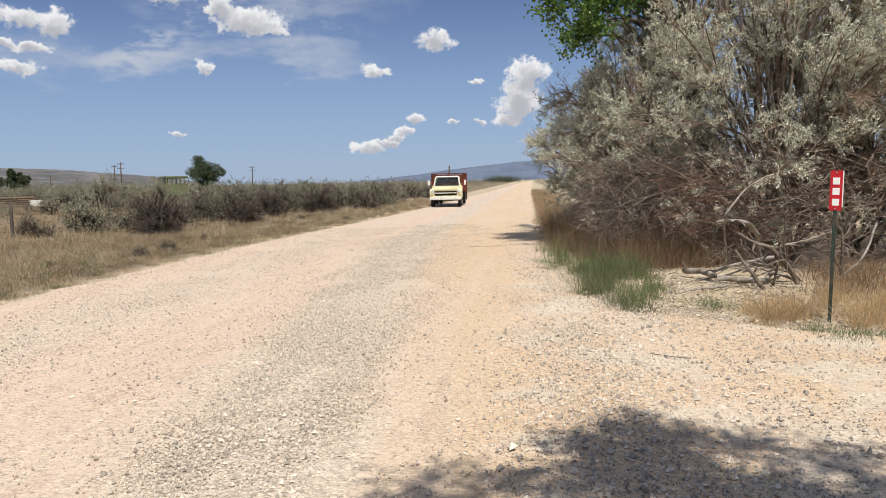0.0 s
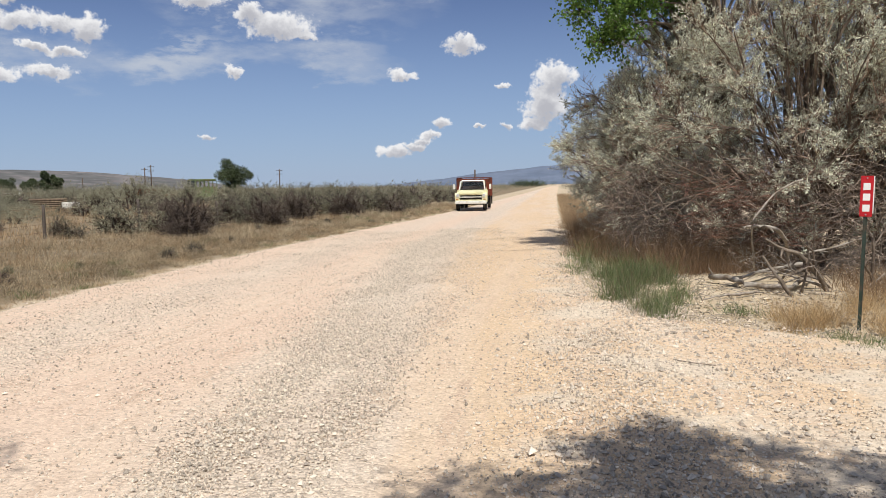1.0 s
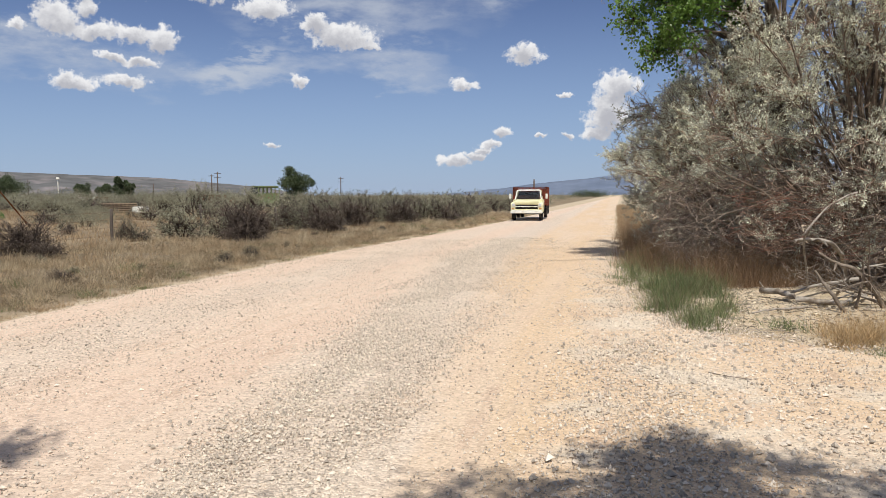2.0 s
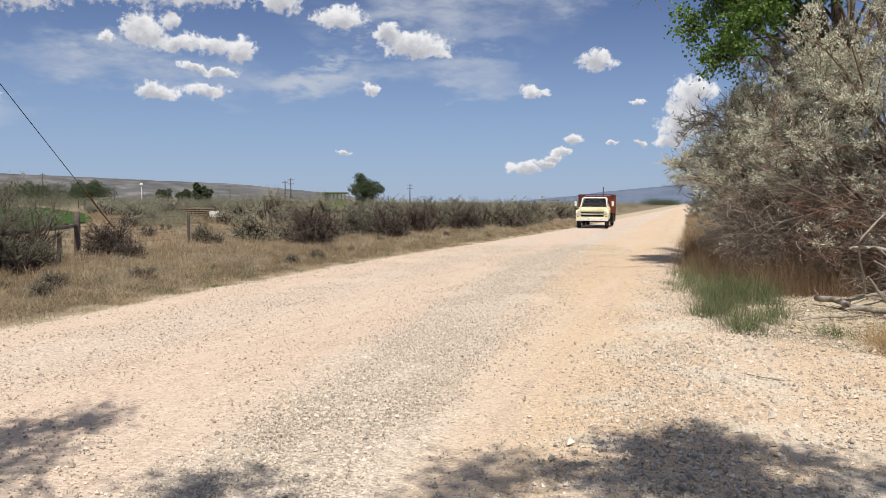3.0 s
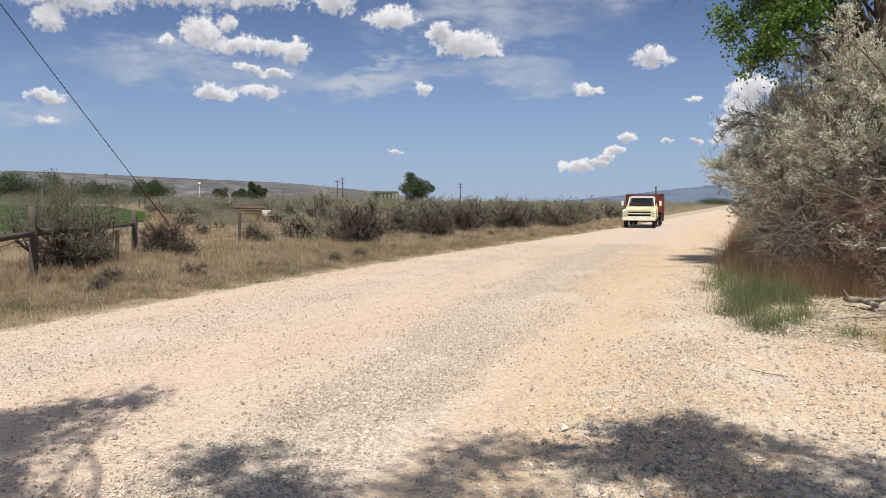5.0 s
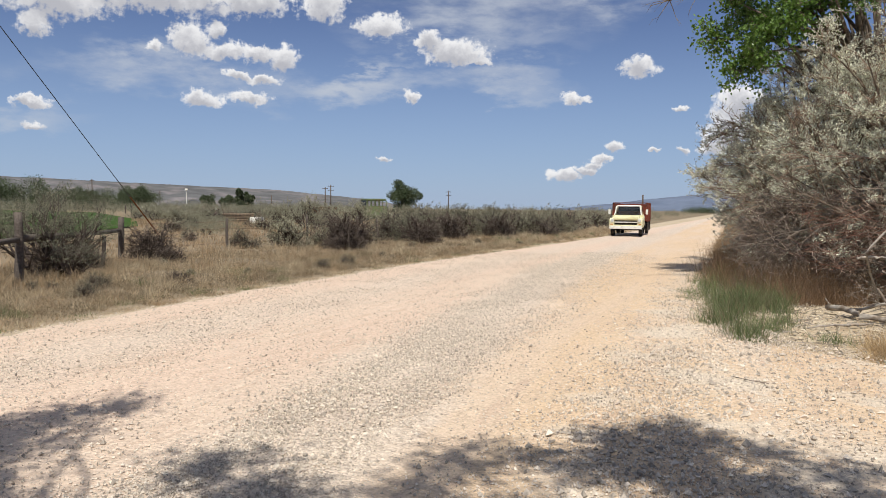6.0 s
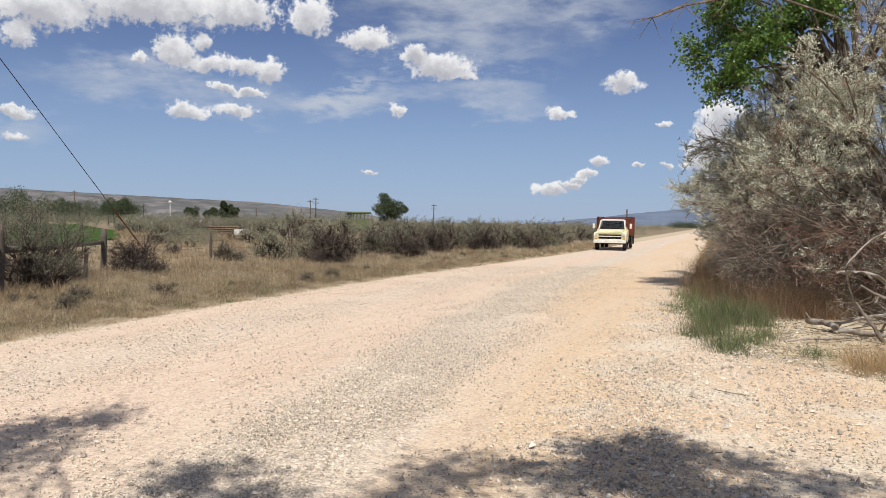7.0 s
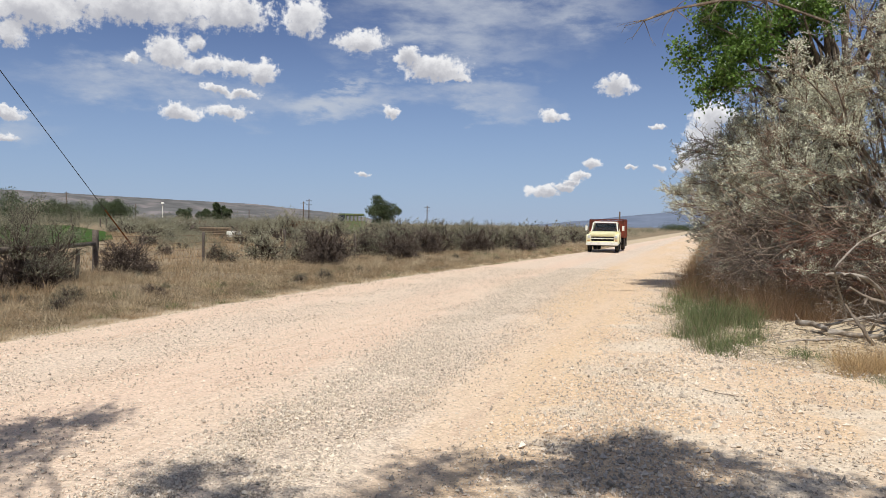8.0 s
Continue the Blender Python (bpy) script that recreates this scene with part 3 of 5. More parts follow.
# the shrubs that stand out along the fence and the verge
for k, x, y, h, w in ((4, -12.6, 11.2, 0.7, 1.1), (3, -12.9, 12.2, 1.0, 1.3), (3, -13.8, 15.6, 1.15, 1.5), (4, -12.9, 15.2, 0.5, 1.0),
                      (2, -15.0, 21.2, 0.85, 0.8), (2, -14.6, 21.4, 0.5, 0.8), (0, -14.2, 23.0, 1.2, 1.7), (1, -13.2, 24.2, 0.95, 1.5), (4, -11.7, 22.9, 1.45, 1.9), (3, -11.3, 22.3, 0.75, 1.5),
                      (2, -12.5, 25.4, 1.2, 1.9), (1, -11.9, 29.4, 1.5, 2.0), (3, -11.0, 28.4, 1.2, 1.7), (2, -13.3, 30.0, 1.4, 2.0), (1, -12.9, 33.0, 1.7, 2.2), (3, -11.8, 33.4, 1.5, 2.0),
                      (2, -10.8, 37.6, 1.7, 2.2), (3, -10.2, 37.0, 1.3, 1.9), (0, -12.2, 36.5, 1.8, 2.3), (0, -9.8, 42.0, 1.6, 2.2), (1, -9.2, 46.0, 1.6, 2.2), (3, -9.6, 50.0, 1.7, 2.3),
                      (2, -9.6, 9.6, 0.35, 0.6), (2, -8.8, 8.6, 0.3, 0.5), (3, -9.0, 11.0, 0.3, 0.6)):
    plant(k, x, y, h, w)


for i in range(20):                     # seedlings and weeds in the verge
    y = random.uniform(6, 34)
    h = random.uniform(0.12, 0.34)
    plant(random.choice((0, 2, 2)), float(road_left(y)) - random.uniform(0.9, 5.5), y, h, h * random.uniform(1.0, 1.8))


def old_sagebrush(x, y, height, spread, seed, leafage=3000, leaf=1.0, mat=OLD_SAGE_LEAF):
    """An old, tree-like sagebrush: crooked dark stems that fork openly, grey-green tufts at the tips."""
    rng = np.random.default_rng(seed)
    ob = empty("old_sagebrush", (x, y, float(ground_z(x, y))))
    segs, tips = [], []
    for i in range(6):
        a = 6.283 * i / 6 + rng.uniform(-0.5, 0.5)
        l = rng.uniform(0.35, 1.0) * spread
        grow(rng, (math.cos(a) * 0.08, math.sin(a) * 0.08, -0.05), (math.cos(a) * l, math.sin(a) * l, 1.0), height * 0.40, 0.075, 3, 0.75, -0.03, segs, tips, 3, 2)
    segs = [s for s in segs if s[1][2] > -0.06]
    tagged(np_mesh("branchwork", *seg_mesh(segs, 5), SAGE_TWIG, ob), kind="stuff")
    tp, td = np.array([t[0] for t in tips]), np.array([t[1] for t in tips])
    k = max(6, leafage // len(tp))
    at = np.repeat(tp, k, 0) - np.repeat(td, k, 0) * rng.uniform(-0.05, 0.16, (len(tp) * k, 1)) + rng.normal(size=(len(tp) * k, 3)) * 0.042
    dr = unit(np.repeat(td, k, 0) + rng.normal(size=at.shape) * 0.8 + np.array([0, 0, 0.4]))
    keep = at[:, 2] > 0.3 * height
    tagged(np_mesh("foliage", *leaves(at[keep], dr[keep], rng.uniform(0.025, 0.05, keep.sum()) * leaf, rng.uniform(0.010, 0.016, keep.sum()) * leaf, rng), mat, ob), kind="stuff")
    return tagged(ob, "old tree-like sagebrush with dark crooked stems at the fence", "shrub", "old sagebrush at the fence")


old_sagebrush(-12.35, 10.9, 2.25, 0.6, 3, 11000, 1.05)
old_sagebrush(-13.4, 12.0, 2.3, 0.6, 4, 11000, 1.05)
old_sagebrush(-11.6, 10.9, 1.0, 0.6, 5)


def open_field(x, y):
    """Where grass, turf and old machinery leave the brush thin."""
    a = math.degrees(math.atan2(x - 1, y + 0.8))
    d = math.hypot(x, y)
    turf = a < -43.2 and d < 160
    return turf or (a < -31 and d < 78)


placed = 0
while placed < 190:
    y = 18 + 75 * random.random() ** 1.3
    x = -random.uniform(12.8, 16 + y * 1.05)
    a = math.degrees(math.atan2(x - 1, y + 0.8))
    if open_field(x, y) and random.random() < (1.0 if a < -41 else 0.8):
        continue
    if y < 46 and x > -19 and random.random() < 0.75:
        continue
    if -28.2 < a < -25.2 and 36 < y < 72:
        continue
    h = random.uniform(1.0, 1.75) * (0.6 if y < 32 else 1.0) * (0.75 if a < -30 else 1.1)
    plant(random.choice((5, 6, 5, 6, 7, 7)), x, y, h, h * random.uniform(1.1, 1.6))
    placed += 1
for i in range(46):
    y = 40 + 60 * random.random()
    x = float(road_left(y)) - random.uniform(3.0, 9)
    h = random.uniform(1.1, 1.8)
    plant(random.choice((5, 6, 7)), x, y, h, h * random.uniform(1.1, 1.5))
for i in range(34):                     # scattered larger bushes behind the fence line
    b, d = radians(random.uniform(-42.5, -31)), random.uniform(70, 140)
    h = random.uniform(1.2, 2.1)
    plant(random.choice((5, 6, 6, 7)), 1 + d * math.sin(b), d * math.cos(b), h, h * random.uniform(1.2, 1.8))
for k in kinds:
    k.location = (-34 - 3 * kinds.index(k), -14, 0)


def far_brush(seed, n, spots):
    """Brush too far off to tell apart: lumpy domes of coarse leaf sprays in one object."""
    rng = np.random.default_rng(seed)
    parts, wood = [], []
    for x, y, h, w in spots:
        k = n if math.hypot(x, y) < 120 else n * 3 // 4
        d = unit(rng.normal(size=(k, 3)))
        d[:, 2] = np.abs(d[:, 2])
        r = rng.uniform(0.55, 1.08, (k, 1))
        p = d * np.array([w * 0.55, w * 0.55, h * 0.9]) * r + np.array([x, y, float(ground_z(x, y))])
        parts.append(leaves(p, unit(d + rng.normal(size=(k, 3)) * 0.5 + np.array([0, 0, 0.5])), rng.uniform(0.05, 0.11, k) * h, rng.uniform(0.035, 0.06, k) * h, rng))
    return tagged(np_mesh("far_sagebrush", *join(parts), FAR_SAGE), "grey-green sagebrush covering the far plain", "shrubs", kind="stuff")


spots = []
for i in range(1700):
    y = 62 + 330 * random.random() ** 1.2
    x = -random.uniform(9, 30 + y * 1.5)
    if open_field(x, y):
        continue
    h = random.uniform(1.2, 2.3)
    spots.append((x, y, h, h * random.uniform(1.1, 2.0)))
for i in range(160):
    y = 62 + 260 * random.random()
    h = random.uniform(1.0, 2.2)
    spots.append((float(road_right(y)) + random.uniform(1.5, 45), y, h, h * 1.5))
for i in range(260):
    d = random.uniform(168, 250)
    b = radians(random.uniform(-60, -28))
    h = random.uniform(2.2, 3.8)
    spots.append((1 + d * math.sin(b), d * math.cos(b), h, h * random.uniform(1.4, 2.2)))
for i in range(700):                    # low brush over the open field
    d = random.uniform(42, 125)
    b = radians(random.uniform(-43 if d > 80 else -41, -30))
    if d < 75 and (math.degrees(b) > -33 or abs(math.degrees(b) + 35.7) < 1.6):
        continue
    h = random.uniform(0.4, 0.95) * (1 if d < 80 else 2.1)
    spots.append((1 + d * math.sin(b), d * math.cos(b), h, h * random.uniform(1.4, 2.4)))
far_brush(77, 150, spots)


def grass(name, label, mat, x, y, height, width, rng, lean=0.35, z=None):
    """Tapering blades that lean each its own way."""
    n = len(x)
    zz = ground_z(x, y) - 0.01 if z is None else z
    p = np.stack([x, y, zz], -1)
    h, w = np.broadcast_to(height, n)[:, None], np.broadcast_to(width, n)[:, None]
    a = rng.uniform(0, 6.283, n)
    sidev = np.stack([np.cos(a), np.sin(a), np.zeros(n)], -1)
    tilt = np.concatenate([rng.normal(size=(n, 2)) * lean, np.ones((n, 1))], -1)
    v = np.stack([p - sidev * w / 2, p + sidev * w / 2, p + tilt * h], 1)
    return tagged(np_mesh(name, v.reshape(-1, 3), np.arange(n * 3).reshape(n, 3), mat), label, "grass", kind="stuff")


rng = np.random.default_rng(21)


def clumped(n, x0, x1, y0, y1, radius, per):
    c = max(1, n // per)
    cx, cy = rng.uniform(x0, x1, c), y0 + (y1 - y0) * rng.random(c) ** 1.6
    i = rng.integers(0, c, n)
    return cx[i] + rng.normal(size=n) * radius, cy[i] + rng.normal(size=n) * radius


def verge(n, mat, name, label, h0, h1, depth=7.0, y1=60, w=0.006, per=14, near=0.0, lean=0.5):
    c = max(1, n // per)
    cy = 3.0 + (y1 - 3.0) * rng.random(c) ** 1.8
    cu, ch = rng.random(c), rng.uniform(0.2, 1.0, c) + 0.6 * (rng.random(c) < 0.16)
    i = rng.integers(0, c, n)
    y = cy[i] + rng.normal(size=n) * 0.10
    x = road_left(y) - near - np.abs(cu[i] * (depth + 0.05 * y) + rng.normal(size=n) * 0.10)
    h = rng.uniform(h0, h1, n) * ch[i] * np.clip((road_left(y) - x) / 0.9, 0.5, 1)
    return grass(name, label, mat, x, y, h, w * (1 + y / 22), rng, lean)


verge(170000, DRY_GRASS, "dry_grass", "tan dry grass along the road verge", 0.05, 0.22, w=0.005, per=34, lean=0.7)
verge(130000, GREY_GRASS, "grey_weeds", "grey-green low weeds in the dry verge", 0.03, 0.15, depth=7.0, per=60, w=0.007, lean=1.1)
verge(95000, STRAW, "pale_straw", "bleached straw in the road verge", 0.08, 0.36, per=75, w=0.004, lean=0.55)
verge(7000, LIVE_GRASS, "green_grass", "patchy green grass at the road edge", 0.08, 0.22, depth=2.2, y1=45, per=70)
n = 26000
y = 24 + 70 * rng.random(n) ** 1.5
x = road_right(y) + 0.15 + np.abs(rng.normal(size=n)) * 0.9
grass("right_verge_grass", "tan dry grass where the road passes the olives", DRY_GRASS, x, y, rng.uniform(0.1, 0.5, n), 0.012, rng, 0.5)
n = 90000
c = n // 45
cy = 4 + 30 * rng.random(c) ** 1.7
cu, cr = rng.random(c) * 7, rng.uniform(0.05, 0.2, c)
i = rng.integers(0, c, n)
y = cy[i] + rng.normal(size=n) * cr[i]
x = road_left(y) - 0.25 - np.abs(cu[i] + rng.normal(size=n) * cr[i])
p = np.stack([x, y, ground_z(x, y) + cr[i] * 0.9 * rng.random(n)], -1)
d = unit(rng.normal(size=(n, 3)) + np.array([0, 0, 0.6]))
tagged(np_mesh("low_forbs", *leaves(p, d, rng.uniform(0.02, 0.055, n), rng.uniform(0.008, 0.016, n), rng), GREY_GRASS), "low grey-brown dry forbs in the road verge", "weeds", kind="stuff")
n = 70000
x, y = clumped(n, -62, -10, 8, 80, 0.25, 20)
k = (np.degrees(np.arctan2(x - 1, y + 0.8)) > -43.5) | (np.hypot(x, y) < 34)      # none on the turf
x, y = x[k], y[k]
n = len(x)
grass("field_grass", "sparse dry grass between the sagebrush", DRY_GRASS, x, y, rng.uniform(0.12, 0.36, n), 0.012 * (1 + y / 25), rng)


# ---- the olive thicket ----
def thicket_tree(seed, x, y, height, rx, ry, twigs, bare=0.4, foot=0.72):
    """A Russian olive: several trunks, arching boughs, sprays of twigs along them with narrow silver leaves, bare dead wood low down."""
    rng = np.random.default_rng(seed)
    ob = empty("russian_olive", (x, y, float(ground_z(x, y))))
    segs, tips = [], []
    for i in range(6):
        a = 6.283 * i / 6 + rng.uniform(-0.4, 0.4)
        grow(rng, (math.cos(a) * 0.25, math.sin(a) * 0.25, -0.05), (math.cos(a) * rng.uniform(0.2, 0.9), math.sin(a) * rng.uniform(0.2, 0.9), 1.0),
             height * 0.36, 0.06, 3, 0.6, 0.02, segs, tips, 3, 2)
    # boughs that arch from the trunks to a lumpy outline, most of them towards the light of the road
    nb, ns, nt = max(24, twigs // 72), 9, 8
    toward = math.atan2(-y, 0.5 - x)
    a = np.where(rng.random(nb) < 0.72, toward + rng.normal(size=nb) * 0.95, rng.uniform(0, 6.283, nb))
    t = np.clip((np.arange(nb) + rng.random(nb)) / nb, 0, 1) ** 0.9
    prof = np.where(t > 0.42, np.sqrt(np.clip(1 - ((t - 0.42) / 0.58) ** 2, 0, 1)), foot + (1 - foot) * t / 0.42)
    lump = np.array([noise.noise((math.cos(b) * 2.6 + seed, math.sin(b) * 2.6, c * 4.5)) for b, c in zip(a, t)])
    reach = prof * np.where(rng.random(nb) < 0.75, rng.uniform(0.78, 0.95, nb), rng.uniform(0.4, 0.75, nb)) * np.clip(0.95 + lump * 0.4, 0.55, 1.2)
    out = np.stack([np.cos(a), np.sin(a), np.zeros(nb)], -1)
    tip = out * np.array([rx, ry, 0]) * reach[:, None]
    tip[:, 2] = 0.15 + t * height * 0.94
    root = tip * np.array([0.15, 0.15, 0.0]) + rng.normal(size=(nb, 3)) * 0.15
    root[:, 2] = np.clip(tip[:, 2] * rng.uniform(0.25, 0.6, nb), 0.05, None)
    ctrl = root * 0.45 + tip * 0.55 + rng.normal(size=(nb, 3)) * 0.25 + np.array([0, 0, 0.10]) * height * rng.uniform(0.2, 1.4, (nb, 1))

    def bough(i, u):
        u = u[:, None]
        return root[i] * (1 - u) ** 2 + ctrl[i] * 2 * u * (1 - u) + tip[i] * u * u

    every = np.arange(nb)
    last = root
    for k in range(1, 7):
        q = bough(every, np.full(nb, k / 6)) + rng.normal(size=(nb, 3)) * 0.035 * (k < 6)
        segs += [(p0, p1, 0.034 - 0.0045 * k + 0.0045, 0.034 - 0.0045 * k) for p0, p1 in zip(last, q)]
        last = q
    tagged(np_mesh("branchwork", *seg_mesh(segs, 5), BARK, ob), kind="stuff")
    # sprays
    n = nb * ns
    i = np.repeat(every, ns)
    u = 1 - 0.72 * rng.random(n) ** 1.35
    base = bough(i, u)
    tangent = unit(bough(i, np.minimum(u + 0.05, 1.05)) - bough(i, u - 0.05))
    head = unit(tangent * 0.6 + unit(rng.normal(size=(n, 3))) * 0.75 + out[i] * 0.3 + np.array([0, 0, 0.18]))
    length = (rng.uniform(0.45, 1.0, n) * (1.2 - 0.55 * u))[:, None]
    mid = base + head * length * 0.5 + np.array([0, 0, 0.05]) * length
    end = base + head * length - np.array([0, 0, 0.14]) * length
    end[:, 2] = np.maximum(end[:, 2], 0.06)
    mid[:, 2] = np.maximum(mid[:, 2], 0.08)
    dry = np.repeat(rng.random(nb) < 0.16, ns) | (rng.random(n) < np.clip(bare * (1.9 - base[:, 2] / (height * 0.3)), 0.06, 0.95))
    work = [sticks(base, mid, 0.010, 0.007), sticks(mid, end, 0.007, 0.004)]
    # twigs on each spray
    j = np.repeat(np.arange(n), nt)
    v = rng.uniform(0.15, 1.0, len(j))[:, None]
    p = np.where(v < 0.5, base[j] + (mid[j] - base[j]) * v * 2, mid[j] + (end[j] - mid[j]) * (v * 2 - 1))
    heading = unit(head[j] * 0.7 + unit(rng.normal(size=(len(j), 3))) * 0.75 + np.array([0, 0, 0.15]))
    e = p + heading * rng.uniform(0.12, 0.34, (len(j), 1))
    e[:, 2] = np.maximum(e[:, 2], 0.05)
    work.append(sticks(p, e, 0.0052, 0.002))
    tagged(np_mesh("brushwood", *join(work), TWIG, ob), kind="stuff")
    k = 20
    i = np.repeat(np.nonzero(~dry[j])[0], k)
    s = rng.uniform(0.15, 1.08, (len(i), 1))
    at = p[i] + (e[i] - p[i]) * s + rng.normal(size=(len(i), 3)) * 0.012
    dr = unit(heading[i] * 0.55 + rng.normal(size=at.shape) * 0.75 + np.array([0, 0, 0.3]))
    tagged(np_mesh("crown", *leaves(at, dr, rng.uniform(0.038, 0.075, len(i)), rng.uniform(0.013, 0.022, len(i)), rng), OLIVE_LEAF, ob), kind="stuff")
    return ob


OL = "dense Russian olive with narrow silver-green leaves and brown twigs"
for seed, x, y, h, rx, ry, tw, bare in ((31, 4.6, 14.2, 6.4, 3.2, 2.9, 7600, 0.42), (32, 2.9, 18.0, 4.9, 2.6, 3.2, 7500, 0.4), (33, 2.5, 22.3, 4.5, 2.8, 3.4, 5500, 0.35),
                                        (34, 3.2, 28.0, 4.4, 2.9, 3.6, 1700, 0.35), (35, 8.4, 13.4, 7.2, 3.3, 3.0, 7800, 0.45), (36, 12.9, 12.4, 7.0, 3.3, 3.0, 3000, 0.55),
                                        (37, 8.0, 19.0, 7.6, 4.2, 4.0, 2600, 0.3), (38, 6.4, 15.4, 6.6, 2.6, 2.2, 5200, 0.25)):
    tagged(thicket_tree(seed, x, y, h, rx, ry, tw, bare=bare, foot=0.48 if 31 < seed < 35 else 0.72), OL, "tree", "Russian olives beside the road")


# ---- cottonwood behind the thicket, and the shade tree over the viewer ----
def broadleaf(name, base, height, limbs, clumps, per, leaf, seed, mat=GREEN_LEAF, spread=0.55):
    """Trunk, limbs that reach given crown places, and a clump of leaves on each."""
    rng = np.random.default_rng(seed)
    ob = empty(name, base)
    segs = []
    p, r = np.zeros(3), 0.3
    fork = []
    for i in range(7):
        q = p + np.array([rng.normal() * 0.12, rng.normal() * 0.12, height * 0.5 / 7])
        segs.append((p, q, r, r * 0.93))
        p, r = q, r * 0.93
        fork.append((p, r))
    twig_segs = []
    P, D = [], []
    b = np.array(base)
    for c in clumps:
        c = np.array(c[:3]) - b
        start, r0 = fork[int(rng.integers(3, 7))]
        q0 = start
        r1 = r0 * 0.4
        for t in (0.3, 0.6, 0.85, 1.0):
            q1 = start + (c - start) * t + rng.normal(size=3) * 0.12 + np.array([0, 0, 0.25 * math.sin(t * 3.1)])
            segs.append((q0, q1, r1, r1 * 0.6))
            q0, r1 = q1, r1 * 0.6
        for _ in range(14):
            d = unit(rng.normal(size=3) + np.array([0, 0, 0.1]))
            q2 = q0 + d * spread * rng.uniform(0.5, 1.15)
            twig_segs.append((q0, q2, 0.012, 0.004))
            k = per // 14
            t = rng.uniform(0.3, 1.1, (k, 1))
            P.append(q0 + (q2 - q0) * t + rng.normal(size=(k, 3)) * 0.09)
            D.append(unit(rng.normal(size=(k, 3)) + np.array([0, 0, -0.5])))
    tagged(np_mesh("trunk", *seg_mesh(segs, 7), BARK, ob), kind="stuff")
    tagged(np_mesh("brushwood", *seg_mesh(twig_segs), BARK, ob), kind="stuff")
    P, D = np.concatenate(P), np.concatenate(D)
    np_mesh("crown", *leaves(P, D, rng.uniform(0.8, 1.2, len(P)) * leaf, rng.uniform(0.75, 1.0, len(P)) * leaf, rng), mat, ob)
    return ob


rng = np.random.default_rng(44)
crown = [(1.2, 16.3, 4.9), (1.6, 16.6, 5.6), (0.9, 16.2, 4.4), (1.5, 16.0, 4.7), (2.1, 16.4, 5.3), (2.4, 16.8, 6.2), (1.4, 16.5, 6.3), (0.8, 16.4, 5.2)]
crown += [(rng.uniform(0.9, 3.2), rng.uniform(15.8, 17.2), rng.uniform(4.6, 7.4)) for _ in range(16)]
crown += [(rng.uniform(1.8, 6.5), rng.uniform(16, 20), rng.uniform(6.0, 9.5)) for _ in range(26)]
tagged(broadleaf("cottonwood", (4.2, 17.8, -0.06), 9.0, 0, crown, 640, 0.075, 41), "tall cottonwood with glossy dark green leaves behind the olives", "tree")

spots = [(-3.9, 2.7), (-3.6, 3.0), (-3.3, 3.35), (-3.9, 2.1), (-2.4, 1.9), (-1.8, 2.75), (-1.4, 2.4), (-0.75, 2.75),
         (-0.4, 3.55), (0.0, 3.4), (0.15, 4.2), (0.55, 4.4), (0.9, 4.35), (1.2, 4.3), (0.6, 3.7), (1.0, 3.6), (1.6, 3.9), (1.5, 3.4), (0.2, 2.9), (2.2, 3.8), (2.8, 3.6), (2.0, 3.0),
         (1.0, 2.8), (3.2, 2.6), (-3.0, 1.4), (-1.5, 1.5), (0.3, 1.8), (2.0, 1.6), (-4.6, 1.6)]
crown = []
spots += [(-3.5, 2.75), (-3.25, 3.2), (-3.1, 2.6), (-3.4, 2.3), (-2.9, 2.2), (-1.25, 2.75), (0.35, 4.3), (0.75, 4.0), (1.15, 3.95), (0.35, 3.75), (1.9, 3.5), (1.3, 3.1), (0.7, 3.2), (2.5, 3.2)]
for i, (sx, sy) in enumerate(spots):
    h = 7.0 + 2.2 * ((i * 37) % 10) / 10
    crown.append((sx + SHIFT.x * h, sy + SHIFT.y * h, h))
for i in range(34):                     # the rest of the crown, behind and beside the viewer
    crown.append((random.uniform(-2.5, 9.5), random.uniform(-11, -4.2), random.uniform(7.5, 12)))
tagged(broadleaf("shade_tree", (3.6, -4.6, 0.0), 8.5, 0, crown, 310, 0.075, 42, spread=0.42), "leafy cottonwood overhead that shades the roadside", "tree")



# ---- the roadside under the thicket ----
rng = np.random.default_rng(61)


def tuft_field(n, centres, radius):
    i = rng.integers(0, len(centres), n)
    c = np.array(centres)[i]
    return c[:, 0] + rng.normal(size=n) * radius, c[:, 1] + rng.normal(size=n) * radius


c = [(rng.uniform(0.8, 1.75), rng.uniform(9.6, 12.6)) for _ in range(26)] + [(rng.uniform(0.7, 1.6), rng.uniform(12.6, 19)) for _ in range(16)] + [(1.25, 8.6), (1.15, 9.0), (1.3, 9.2), (0.9, 9.8), (1.5, 9.6), (1.7, 10.2), (0.5, 15.5), (0.6, 14.6), (1.0, 10.4), (1.1, 10.9)]
c = [(a, b) for a, b in c if a - 0.6 > (11 - b) * 0.25 or b < 9.7]
x, y = tuft_field(13000, c, 0.12)
grass("tall_grass", "tall green grass clump at the foot of the thicket", LIVE_GRASS, x, y, 0.06 + 0.5 * rng.random(len(x)) ** 1.5 * (0.7 + 0.45 * np.sin(x * 9) * np.sin(y * 7)), 0.006, rng, 0.42)
x, y = tuft_field(1700, c, 0.18)
grass("dry_tufts", "dry tan stalks among the green grass", GREY_GRASS, x, y, rng.uniform(0.08, 0.42, len(x)), 0.007, rng, 0.5)
c = [(rng.uniform(0.6, 1.5), rng.uniform(14, 27)) for _ in range(60)] + [(rng.uniform(1.7, 3.8), rng.uniform(12.6, 14.8)) for _ in range(80)]
x, y = tuft_field(26000, c, 0.22)
